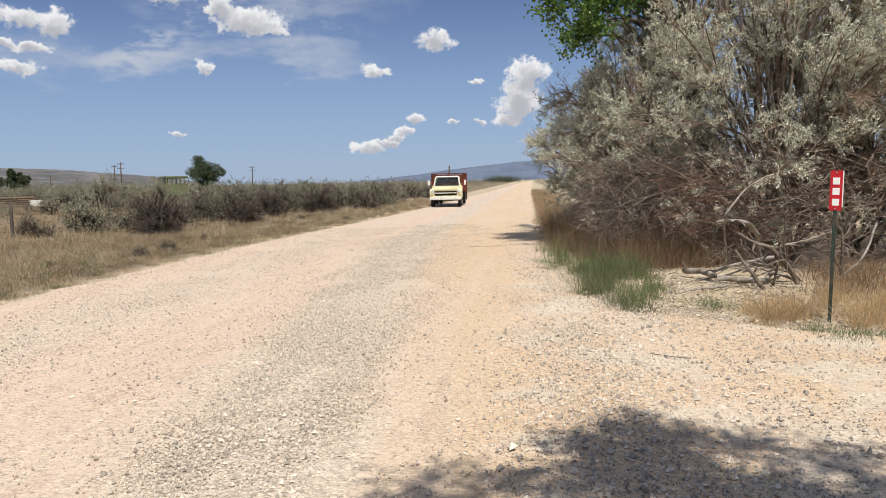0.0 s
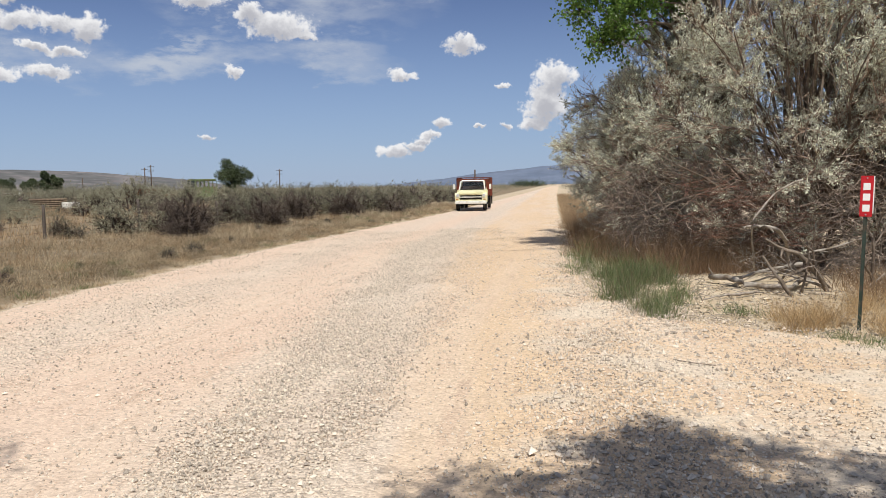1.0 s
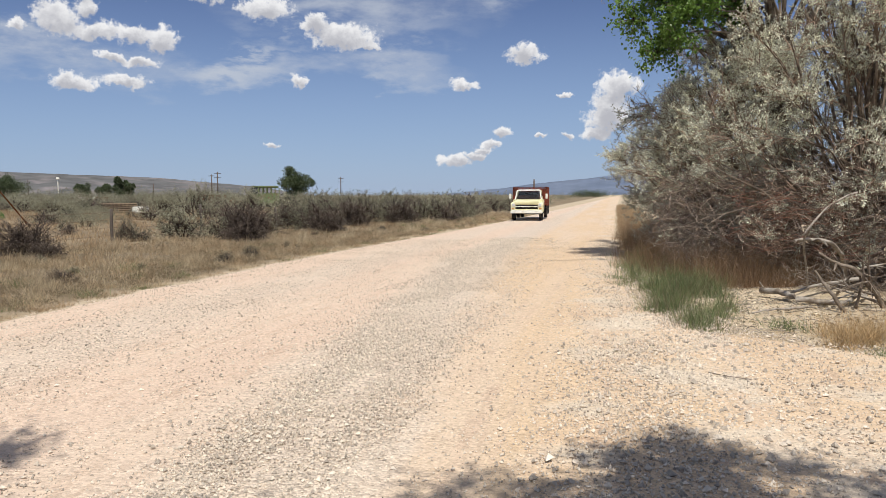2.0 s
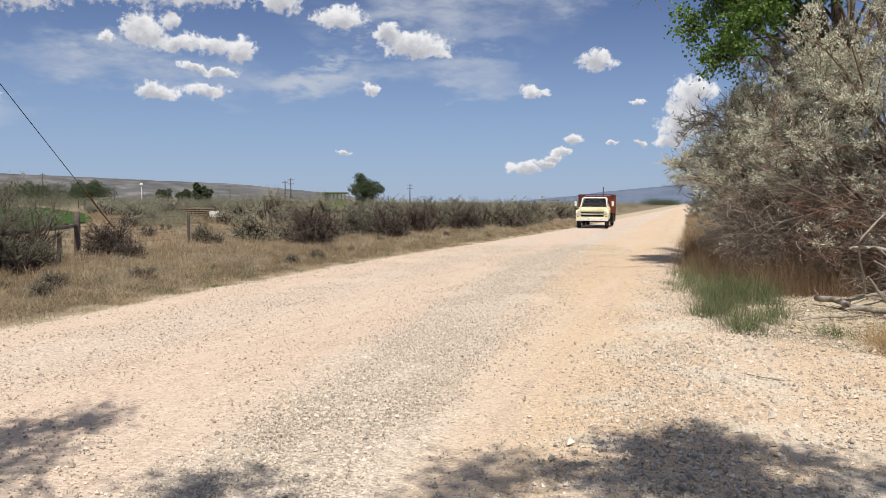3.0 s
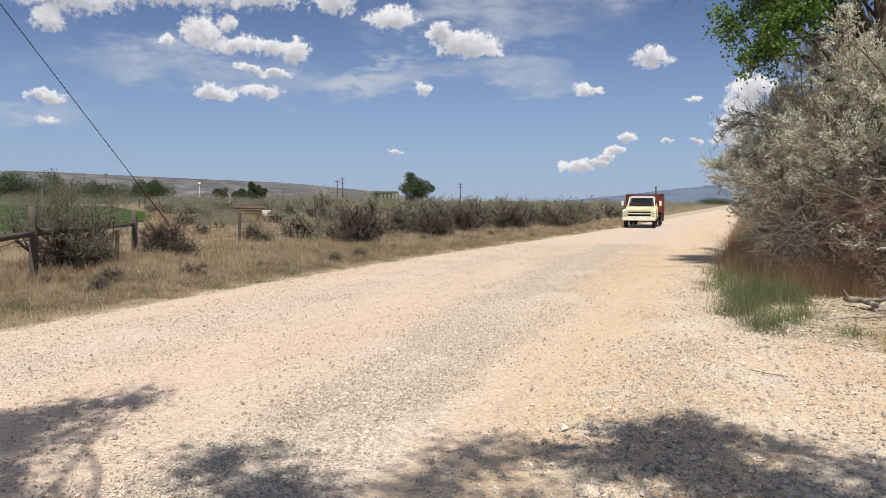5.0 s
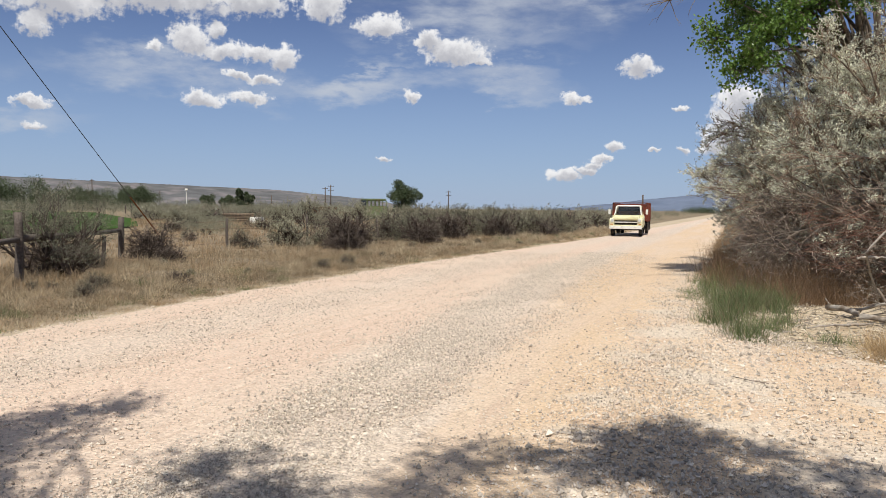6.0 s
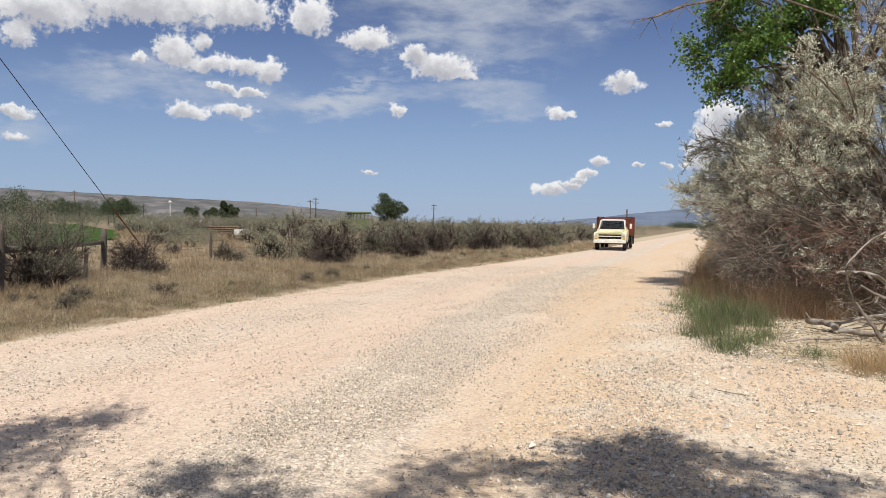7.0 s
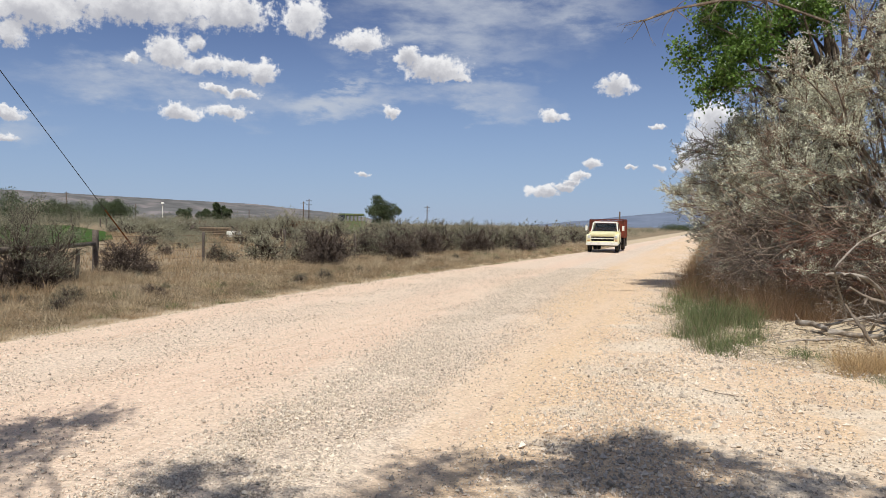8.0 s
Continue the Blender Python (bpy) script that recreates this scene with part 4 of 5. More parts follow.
grass("russet_weeds", "rusty brown dry weeds below the thicket", RUST_GRASS, x, y, (0.1 + 0.9 * rng.random(len(x)) ** 1.4) * (0.7 + 0.4 * np.sin(x * 8 + 1) * np.sin(y * 5)), 0.005, rng, 0.34)
c = [(2.5, 8.0), (2.62, 8.2), (2.75, 8.1), (2.9, 8.35), (2.7, 8.5), (2.95, 8.7), (2.55, 8.6), (3.05, 8.4), (3.35, 7.75), (3.5, 7.9), (3.65, 8.15), (3.45, 8.3), (3.8, 7.9), (4.1, 8.3), (4.5, 8.1)]
c += [(rng.uniform(3.4, 5.2), rng.uniform(8.3, 9.8)) for _ in range(14)]
x, y = tuft_field(6500, c, 0.085)
grass("straw_weeds", "straw-coloured dry weeds round the marker post", ORANGE_STRAW, x, y, 0.04 + 0.36 * rng.random(len(x)) ** 1.3, 0.0045, rng, 0.6)
x, y = tuft_field(2200, c, 0.2)
grass("pale_straw", "bleached straw round the marker post", STRAW, x, y, rng.uniform(0.04, 0.22, len(x)), 0.005, rng, 0.9)
x, y = tuft_field(1600, [(2.95, 7.15), (3.2, 7.3), (3.5, 7.0), (2.8, 7.5), (2.2, 9.0), (0.5, 13.2), (0.4, 12.6), (0.3, 13.6)], 0.12)
grass("low_grass", "low green grass at the gravel edge", LIVE_GRASS, x, y, rng.uniform(0.05, 0.16, len(x)), 0.007, rng, 0.5)

# a bare, drooping limb of the cottonwood that hangs out over the road
twigs = []
rng2 = np.random.default_rng(8)
limb = [(3.2, 15.6, 5.5), (2.0, 14.6, 5.75), (1.2, 14.2, 5.7), (0.4, 14.0, 5.55), (-0.15, 13.9, 5.35)]
for a_, b_ in zip(limb, limb[1:]):
    twigs.append((np.array(a_), np.array(b_), 0.03, 0.02))
for s_ in limb[1:]:
    for _ in range(5):
        grow(rng2, s_, (rng2.normal() * 0.6 - 0.4, rng2.normal() * 0.5, -0.5 + rng2.normal() * 0.4), 0.35, 0.009, 1, 0.6, 0.1, twigs, [], 2, 2)
hang = tagged(np_mesh("drooping_branch", *seg_mesh(twigs, 5), BARK), "bare drooping cottonwood branch over the road edge", "branch")

x, y = tuft_field(6000, [(rng.uniform(3.9, 9.5), rng.uniform(9.4, 12.0)) for _ in range(70)], 0.2)
grass("shade_weeds", "brown dry weeds under the olives", RUST_GRASS, x, y, rng.uniform(0.08, 0.5, len(x)), 0.007, rng, 0.5)
# fallen leaves, bark and chips on the bare ground
LITTER = material("pale_leaf_litter", (0.47, 0.41, 0.31), 0.9, vary=0.25, grain=8, bump=0, per_island=0.5)
n = 9000
x, y = rng.uniform(0.9, 7.5, n), rng.uniform(7.3, 13.2, n)
k = (x > road_right(y) + rng.normal(size=n) * 0.35 + 0.1)
x, y = x[k], y[k]
p = np.stack([x, y, ground_z(x, y) + 0.012 + 0.01 * rng.random(len(x))], -1)
d = np.concatenate([rng.normal(size=(len(x), 2)), rng.normal(size=(len(x), 1)) * 0.3], -1)
tagged(np_mesh("leaf_litter", *leaves(p, d, rng.uniform(0.03, 0.08, len(x)), rng.uniform(0.012, 0.03, len(x)), rng), LITTER), "pale fallen leaves and chips on bare soil", "litter", kind="stuff")
n = 1500
x, y = rng.uniform(0.8, 7.5, n), rng.uniform(7.6, 13, n)
k = x > road_right(y) + 0.2
p = np.stack([x[k], y[k], ground_z(x[k], y[k]) + 0.015], -1)
q = p + np.concatenate([rng.normal(size=(len(p), 2)) * 0.12, rng.random((len(p), 1)) * 0.05], -1)
tagged(np_mesh("twig_litter", *sticks(p, q, 0.005, 0.003), DEADWOOD), "broken dry twigs strewn on the ground", "litter", kind="stuff")
# tangle of dead twigs along the foot of the olives
n = 4600
x = np.where(rng.random(n) < 0.74, rng.uniform(1.2, 4.6, n), rng.uniform(4.6, 11, n))
y = np.where(x > 4.2, 11.6, 12.0) + 0.35 * rng.normal(size=n) + np.clip(4.2 - x, 0, 3) * 0.9 + np.abs(rng.normal(size=n)) * 0.8
p = np.stack([x, y, ground_z(x, y) + 1.9 * rng.random(n) ** 1.3], -1)
q = p + unit(np.stack([rng.normal(size=n), rng.normal(size=n) - 0.5, rng.normal(size=n) * 0.7 - 0.1], -1)) * rng.uniform(0.2, 0.65, (n, 1))
q[:, 2] = np.maximum(q[:, 2], ground_z(q[:, 0], q[:, 1]) + 0.01)
m = (p + q) / 2 + rng.normal(size=(n, 3)) * 0.06
tagged(np_mesh("dead_brush", *join([sticks(p, m, 0.006, 0.0045), sticks(m, q, 0.0045, 0.002)]), DEAD_TWIG), "tangled bare grey twigs at the foot of the olives", "brush", kind="stuff")
n = 220
x = rng.uniform(2.0, 3.9, n)
y = 12.3 + 0.3 * rng.normal(size=n)
p = np.stack([x, y, rng.uniform(0.5, 1.5, n)], -1)
q = p + unit(np.stack([rng.normal(size=n) + 0.8, rng.normal(size=n) * 0.4 - 0.4, rng.normal(size=n) * 0.4 + 0.3], -1)) * rng.uniform(0.2, 0.6, (n, 1))
tagged(np_mesh("red_brush", *sticks(p, q, 0.004, 0.002), RED_TWIG), "reddish bare stems in the thicket", "brush", kind="stuff")


def deadfall(name, label, points, r0, r1, mat=DEADWOOD, sides=9, snags=3, seed=0):
    """A bent, tapering piece of dead wood through the given places, with short broken snags."""
    rng = np.random.default_rng(seed)
    pts = [Vector(p) for p in points]
    fine = []
    ext = [pts[0] * 2 - pts[1]] + pts + [pts[-1] * 2 - pts[-2]]
    for p0, p1, p2, p3 in zip(ext, ext[1:], ext[2:], ext[3:]):
        for t in (0, 0.25, 0.5, 0.75):
            c = (p1 * 2 + (p2 - p0) * t + (p0 * 2 - p1 * 5 + p2 * 4 - p3) * t * t + (p1 * 3 - p0 - p2 * 3 + p3) * t ** 3) * 0.5
            fine.append(c + Vector(rng.normal(size=3) * r0 * 0.3))
    fine.append(pts[-1])
    bm = bmesh.new()
    rings = []
    for i, p in enumerate(fine):
        d = (fine[min(i + 1, len(fine) - 1)] - fine[max(i - 1, 0)]).normalized()
        u = d.orthogonal().normalized()
        w = d.cross(u)
        r = r0 + (r1 - r0) * i / (len(fine) - 1)
        rings.append([bm.verts.new(p + (u * math.cos(6.283 * k / sides) + w * math.sin(6.283 * k / sides)) * r * (1 + 0.25 * noise.noise((i * 1.7, k * 1.3, seed)))) for k in range(sides)])
    for a, b in zip(rings, rings[1:]):
        for k in range(sides):
            bm.faces.new((a[k], a[(k + 1) % sides], b[(k + 1) % sides], b[k]))
    bm.faces.new(rings[0][::-1])
    bm.faces.new(rings[-1])
    ob = tagged(part(name, bm, mat, smooth=True), label, "dead branch", "dead wood under the olives")
    for k in range(snags):
        p = fine[int(rng.integers(1, len(fine) - 1))]
        part("snag", rod(p, p + Vector(rng.normal(size=3)).normalized() * rng.uniform(0.06, 0.16), r1 * 0.5, r1 * 0.2, 6), mat, ob)
    return ob


deadfall("fallen_log", "weathered grey fallen log lying on the litter", [(2.37, 11.5, 0.10), (2.61, 11.2, 0.12), (2.75, 10.9, 0.08), (3.21, 10.7, 0.06), (3.45, 10.9, 0.14), (3.7, 11.3, 0.1)], 0.042, 0.03, snags=5, seed=1)
deadfall("dead_limb", "smooth grey broken limb jutting from the brush", [(2.59, 10.6, 0.89), (2.86, 10.8, 0.90), (3.21, 11.2, 0.81), (3.6, 12.0, 0.5), (3.9, 12.9, 0.0)], 0.02, 0.036, snags=2, seed=3)
deadfall("dead_limb", "thick dark limb bent down to the ground", [(2.90, 10.6, 0.73), (3.12, 10.6, 0.60), (3.34, 10.6, 0.52), (3.52, 10.7, 0.34), (3.72, 10.85, 0.12), (3.85, 10.95, -0.03)], 0.016, 0.042, BARK, snags=5, seed=2)


def dead_crown(x, y, heading, length, radius, seed, label):
    """A leafless, much forked limb that has come down in front of the brush."""
    segs = []
    rng = np.random.default_rng(seed)
    grow(rng, (x, y, -0.03), heading, length, radius, 3, 0.7, 0.06, segs, [], 3, 2)
    segs = [q for q in segs if q[1][2] > 0.01]
    return tagged(np_mesh("dead_limb", *seg_mesh(segs, 6), DEADWOOD if seed % 2 else BARK, smooth=True), label, "dead branch", "dead wood under the olives")


dead_crown(3.75, 10.7, (-0.5, -0.15, 0.8), 0.75, 0.034, 70, "dark forked dead limb sprawling in front of the brush")
dead_crown(3.9, 10.9, (-0.8, -0.1, 0.45), 0.8, 0.028, 71, "bleached forked dead limb sprawling in front of the brush")
dead_crown(4.4, 10.8, (-0.2, -0.2, 0.9), 0.8, 0.03, 72, "dark leafless limb fallen among dry weeds")
dead_crown(5.1, 10.9, (0.3, -0.3, 0.9), 0.9, 0.03, 73, "bleached leafless limb fallen among dry weeds")
deadfall("dead_branch", "dark dead branch propped on the ground", [(2.84, 10.5, 0.5), (2.99, 10.4, 0.26), (3.16, 10.3, 0.0)], 0.016, 0.03, BARK, seed=4)
deadfall("dead_branch", "thin dark branch rising out of the deadwood", [(3.36, 10.4, 0.72), (3.40, 10.45, 0.4), (3.33, 10.5, 0.0)], 0.010, 0.02, BARK, snags=2, seed=5)
deadfall("dead_branch", "bleached white branch leaning in the thicket", [(3.39, 10.8, 1.53), (3.05, 10.7, 1.36), (2.84, 10.6, 1.14), (2.73, 10.65, 0.92), (3.0, 11.6, 0.35), (3.2, 12.3, 0.0)], 0.014, 0.012, snags=5, seed=6)
deadfall("dead_branch", "thin bleached branch slanting through the brush", [(4.3, 11.0, 0.72), (3.9, 10.9, 0.6), (3.45, 10.9, 0.47), (3.3, 11.4, 0.0)], 0.010, 0.018, snags=3, seed=7)
deadfall("dead_branch", "pale dead branch lying on the litter", [(1.98, 9.9, 0.02), (2.25, 10.1, 0.04), (2.47, 10.2, 0.04), (2.8, 10.5, 0.03)], 0.010, 0.02, snags=3, seed=8)
deadfall("dead_branch", "pale dead branch lying by the log", [(2.7, 11.3, 0.10), (3.1, 11.4, 0.20), (3.6, 11.3, 0.32)], 0.02, 0.028, snags=3, seed=9)
deadfall("dead_branch", "bleached branch fallen against the brush", [(4.3, 10.9, 0.02), (4.7, 11.0, 0.35), (5.0, 11.3, 0.8)], 0.02, 0.014, snags=3, seed=10)
deadfall("dead_branch", "thin dry stick lying on the dirt", [(1.05, 6.45, 0.05), (1.2, 6.3, 0.06), (1.36, 6.28, 0.05)], 0.003, 0.005, BARK, snags=2, seed=11)

# ---- the marker post ----
GREEN_STEEL = material("green_painted_steel", (0.035, 0.055, 0.042), 0.55, 0.3, vary=0.3, grain=20, bump=0.15, stain=(0.09, 0.07, 0.05), stain_scale=8, stain_amount=0.4)
SIGN_RED = material("red_reflective_sheet", (0.47, 0.01, 0.016), 0.4, vary=0.08, grain=12, bump=0.03)
WHITE = material("white_sheet", (0.8, 0.8, 0.78), 0.5, vary=0.06, grain=12, bump=0.02)
post = empty("address_marker", (3.13, 8.05, 0.0))
post.rotation_euler = (0, radians(1.0), radians(-20))
b = bmesh.new()
for x0, x1, y0, y1 in ((-0.013, 0.013, -0.004, 0.002), (-0.017, -0.010, -0.004, 0.018), (0.010, 0.017, -0.004, 0.018)):
    box(x0, x1, y0, y1, -0.25, 1.56, bm=b)
part("steel_post", b, GREEN_STEEL, post)
plate = part("sign_plate", box(-0.056, 0.056, -0.014, -0.010, 1.165, 1.572, 0.001), SIGN_RED, post, "red upright plate with white markings")
part("back_plate", box(0.057, 0.067, -0.012, -0.002, 1.20, 1.570, 0.001), WHITE, post, "white edge of a second plate")
for z in (1.25, 1.36, 1.465):
    part("marking", box(-0.032, 0.032, -0.0165, -0.0145, z - 0.035, z + 0.035, 0.0006), WHITE, plate)
for z in (1.185, 1.55):
    part("bolt", rod((0, -0.02, z), (0, -0.01, z), 0.008, sides=8), material("zinc_bolt", (0.5, 0.5, 0.5), 0.4, 0.9, vary=0.1, bump=0), plate)
tagged(post, "red roadside marker plate on a green steel post", "sign")


# ---- fence, guy wire and utility poles ----
GREYWOOD = material("weathered_grey_wood", (0.115, 0.095, 0.08), 0.9, vary=0.4, grain=26, bump=0.6, stain=(0.12, 0.10, 0.085), stain_scale=7, stain_amount=0.7)
WIRE = material("rusty_wire", (0.16, 0.10, 0.07), 0.7, 0.6, vary=0.3, grain=20, bump=0)


def lumpy_pole(p0, p1, r0, r1, sides=10, seed=0, steps=7):
    bm = bmesh.new()
    p0, p1 = Vector(p0), Vector(p1)
    d = (p1 - p0).normalized()
    u = d.orthogonal().normalized()
    w = d.cross(u)
    rings = []
    for i in range(steps):
        t = i / (steps - 1)
        c = p0.lerp(p1, t) + (u * noise.noise((t * 2.5, seed, 1)) + w * noise.noise((t * 2.5, seed, 5))) * r0 * 0.5
        r = r0 + (r1 - r0) * t
        rings.append([bm.verts.new(c + (u * math.cos(6.283 * k / sides) + w * math.sin(6.283 * k / sides)) * r * (1 + 0.16 * noise.noise((t * 5, k * 0.9, seed)))) for k in range(sides)])
    for a, b in zip(rings, rings[1:]):
        for k in range(sides):
            bm.faces.new((a[k], a[(k + 1) % sides], b[(k + 1) % sides], b[k]))
    bm.faces.new(rings[0][::-1])
    bm.faces.new(rings[-1])
    return bm


corner = [(-9.4, 5.9, 1.3, 0.09), (-11.65, 9.72, 1.36, 0.08), (-15.33, 16.07, 1.17, 0.09)]
brace = empty("corner_brace_fence", (-11.65, 9.72, 0))
o = Vector((11.65, -9.72, 0))
for i, (x, y, h, r) in enumerate(corner):
    z = float(ground_z(x, y))
    part("post", lumpy_pole(Vector((x, y, z - 0.2)) + o, Vector((x + 0.02, y, z + h)) + o, r, r * 0.92, seed=i), GREYWOOD, brace, smooth=True)
for (x0, y0, h0), (x1, y1, h1) in (((-9.4, 5.9, 0.78), (-11.6, 9.65, 0.83)), ((-11.65, 9.75, 0.84), (-15.3, 16.0, 0.74))):
    part("rail", lumpy_pole(Vector((x0, y0, h0)) + o, Vector((x1, y1, h1)) + o, 0.075, 0.055, seed=x0), GREYWOOD, brace, smooth=True)
tagged(brace, "weathered grey post-and-rail corner of a wire fence", "fence")
tagged(part("stake", lumpy_pole((-12.9, 13.0, -0.1), (-12.85, 13.0, 0.75), 0.05, 0.045, seed=9), GREYWOOD, smooth=True), "short grey wooden stake behind the brush", "fence post")

line = [(-15.33, 16.07), (-15.0, 20.5), (-14.4, 24.7), (-13.45, 28.95), (-13.2, 33.5), (-13.0, 38), (-12.6, 43), (-12.2, 48), (-11.9, 53)]
fence = empty("wire_fence", (-15.33, 16.07, 0))
o = Vector((15.33, -16.07, 0))
for i, (x, y) in enumerate(line[1:]):
    z = float(ground_z(x, y))
    part("post", lumpy_pole(Vector((x, y, z - 0.2)) + o, Vector((x + 0.03 * math.sin(i * 3), y, z + 1.1 + 0.1 * math.sin(i * 2))) + o, 0.05, 0.045, 8, seed=20 + i), GREYWOOD, fence, smooth=True)
for hz in (0.28, 0.52, 0.76, 1.0):
    for (x0, y0), (x1, y1) in zip(line, line[1:]):
        a, b = Vector((x0, y0, float(ground_z(x0, y0)) + hz)) + o, Vector((x1, y1, float(ground_z(x1, y1)) + hz)) + o
        sag = [a.lerp(b, k / 6) - Vector((0, 0, 0.035 * (1 - (k / 3 - 1) ** 2))) for k in range(7)]
        bm = bmesh.new()
        rings = [[bm.verts.new(p + Vector((0.006 * math.cos(2.094 * k), 0, 0.006 * math.sin(2.094 * k)))) for k in range(3)] for p in sag]
        for r0, r1 in zip(rings, rings[1:]):
            for k in range(3):
                bm.faces.new((r0[k], r0[(k + 1) % 3], r1[(k + 1) % 3], r1[k]))
        part("wire", bm, WIRE, fence)
tagged(fence, "sagging barbed-wire fence on grey wooden posts", "fence")

STEEL_WIRE = material("dark_steel_cable", (0.05, 0.045, 0.045), 0.6, 0.5, vary=0.2, grain=20, bump=0)
GUARD = material("rust_brown_guard", (0.2, 0.075, 0.03), 0.7, 0.1, vary=0.3, grain=9, bump=0.2)
a, b = Vector((-27.0, 30.67, -0.155)), Vector((-22.31, 15.49, 9.99))
guy = empty("guy_wire", a)
part("cable", rod((0, 0, 0), b - a, 0.016, sides=6), STEEL_WIRE, guy)
part("guard", rod((b - a) * 0.0, (b - a) * 0.19, 0.032, sides=8), GUARD, guy, "rust-brown guard sleeve")
tagged(guy, "dark steel guy cable with a rusty guard, anchored in the field", "guy wire")
POLEWOOD = material("creosoted_pole_wood", (0.10, 0.075, 0.06), 0.9, vary=0.3, grain=8, bump=0.3)


def utility_pole(x, y, h, arms, label, r=0.14):
    z = float(ground_z(x, y))
    ob = empty("utility_pole", (x, y, z))
    part("shaft", rod((0, 0, -0.5), (0, 0, h), r, r * 0.7, 9), POLEWOOD, ob, smooth=True)
    for k in range(arms):
        zz = h - 0.5 - k * 1.2
        arm = part("crossarm", box(-1.0, 1.0, -0.06, 0.06, zz - 0.06, zz + 0.06), POLEWOOD, ob)
        for xx in (-0.85, -0.35, 0.35, 0.85):
            part("insulator", rod((xx, 0, zz + 0.06), (xx, 0, zz + 0.24), 0.05, 0.03, 7), STEEL_WIRE, arm)
    return tagged(ob, label, "utility pole", "utility poles")


def far_at(azimuth, elevation, dist):
    """A place at a bearing from where the viewer ends up, with the height there."""
    a = radians(azimuth)
    return 1.04 + dist * math.sin(a), -0.75 + dist * math.cos(a), 1.58 + dist * math.tan(radians(elevation))


utility_pole(-22.2, 15.2, 10.4, 1, "tall dark wooden utility pole held by a guy wire")
for azm, e, d, arms in ((-20.55, 0.97, 260, 2), (-33.83, 0.5, 300, 0), (-29.88, 1.16, 240, 1), (-29.47, 1.34, 230, 2), (-41.62, 0.75, 320, 0), (-46.0, 1.5, 300, 1)):
    x, y, z = far_at(azm, e, d)
    utility_pole(x, y, z - float(ground_z(x, y)), arms, "far dark wooden utility pole above the brush", 0.2)
x, y, z = far_at(-6.07, 0.73, 150)
utility_pole(x, y, z - float(ground_z(x, y)), 0, "bare dark wooden pole beside the far road", 0.2)

# ---- turf, far trees and old machinery ----
edge = [(-25, 19), (-31, 29.5), (-38, 41), (-58, 62), (-115, 112), (-170, 130), (-260, 110), (-260, 20), (-60, 8)]
bm = bmesh.new()
f = bm.faces.new([bm.verts.new((x, y, float(ground_z(x, y)) + 0.06)) for x, y in edge])
bmesh.ops.subdivide_edges(bm, edges=bm.edges[:], cuts=6)
bmesh.ops.triangulate(bm, faces=bm.faces[:])
for q in bm.verts:
    q.co.z = float(ground_z(q.co.x, q.co.y)) + 0.08
tagged(part("turf", bm, TURF), "smooth bright green irrigated grass field", "field", kind="structure")


FAR_LEAF = material("dark_tree_leaf", (0.075, 0.10, 0.045), 0.6, vary=0.25, grain=0.5, bump=0, per_island=0.4, thin=0.2)


def far_tree(az_, top, dist, width, seed, label, slim=1.0):
    x, y, z = far_at(az_, top, dist)
    g = float(ground_z(x, y))
    h = z - g
    rng = np.random.default_rng(seed)
    ob = empty("tree", (x, y, g))
    part("trunk", rod((0, 0, -0.3), (0.1, 0, h * 0.5), 0.022 * h, 0.012 * h, 7), BARK, ob)
    n, parts = 34, []
    lean = rng.normal(size=2) * 0.1 * width
    for k in range(n):
        d = unit(rng.normal(size=3)) * rng.uniform(0.4, 1.15)
        taper = 1.15 - 0.5 * abs(d[2])
        c = np.array([d[0] * width * 0.5 * taper + lean[0], d[1] * width * 0.38 * taper, h * 0.42 + d[2] * h * 0.44])
        m, size = 240, rng.uniform(0.1, 0.2)
        q = unit(rng.normal(size=(m, 3)))
        parts.append(leaves(c + q * rng.uniform(0.3, 1, (m, 1)) * width * size, unit(q + rng.normal(size=(m, 3)) * 0.5), rng.uniform(0.035, 0.065, m) * h, rng.uniform(0.025, 0.04, m) * h, rng))
    tagged(np_mesh("crown", *join(parts), FAR_LEAF, ob), kind="stuff")
    return tagged(ob, label, "tree", "far trees")


far_tree(-24.05, 1.75, 170, 7.2, 1, "round green tree above the sagebrush")
far_tree(-35.8, 1.4, 200, 4.2, 2, "slim dark green tree on the plain")
for i, (azm, e, w) in enumerate(((-48.9, 1.2, 20), (-46.9, 0.85, 10), (-46.2, 0.7, 8), (-44.9, 0.75, 14), (-43.4, 1.0, 10), (-42.8, 0.9, 11), (-38.3, 0.7, 5), (-37.0, 0.65, 5), (-51.5, 1.3, 17), (-54, 1.4, 17))):
    far_tree(azm, e + 0.15, 300, w * 1.15, 10 + i, "dark green tree in the far valley")
for i, azm in enumerate((-2.6, -2.0, -1.5, -0.9)):
    far_tree(azm, -0.18, 520, 16, 30 + i, "dark tree line across the far road")

PALE_GREEN = material("faded_green_paint", (0.17, 0.21, 0.10), 0.7, vary=0.2, grain=6, bump=0.1, stain=(0.2, 0.13, 0.08), stain_scale=2, stain_amount=0.4)
RUST = material("brown_rust", (0.22, 0.085, 0.04), 0.9, vary=0.35, grain=10, bump=0.4, stain=(0.12, 0.06, 0.04), stain_scale=3)
GLASS = material("dark_glass", (0.03, 0.035, 0.04), 0.12, vary=0.1, bump=0)
RUBBER = material("black_rubber", (0.025, 0.024, 0.023), 0.85, vary=0.3, grain=30, bump=0.3, stain=(0.12, 0.10, 0.08), stain_scale=4, stain_amount=0.35)


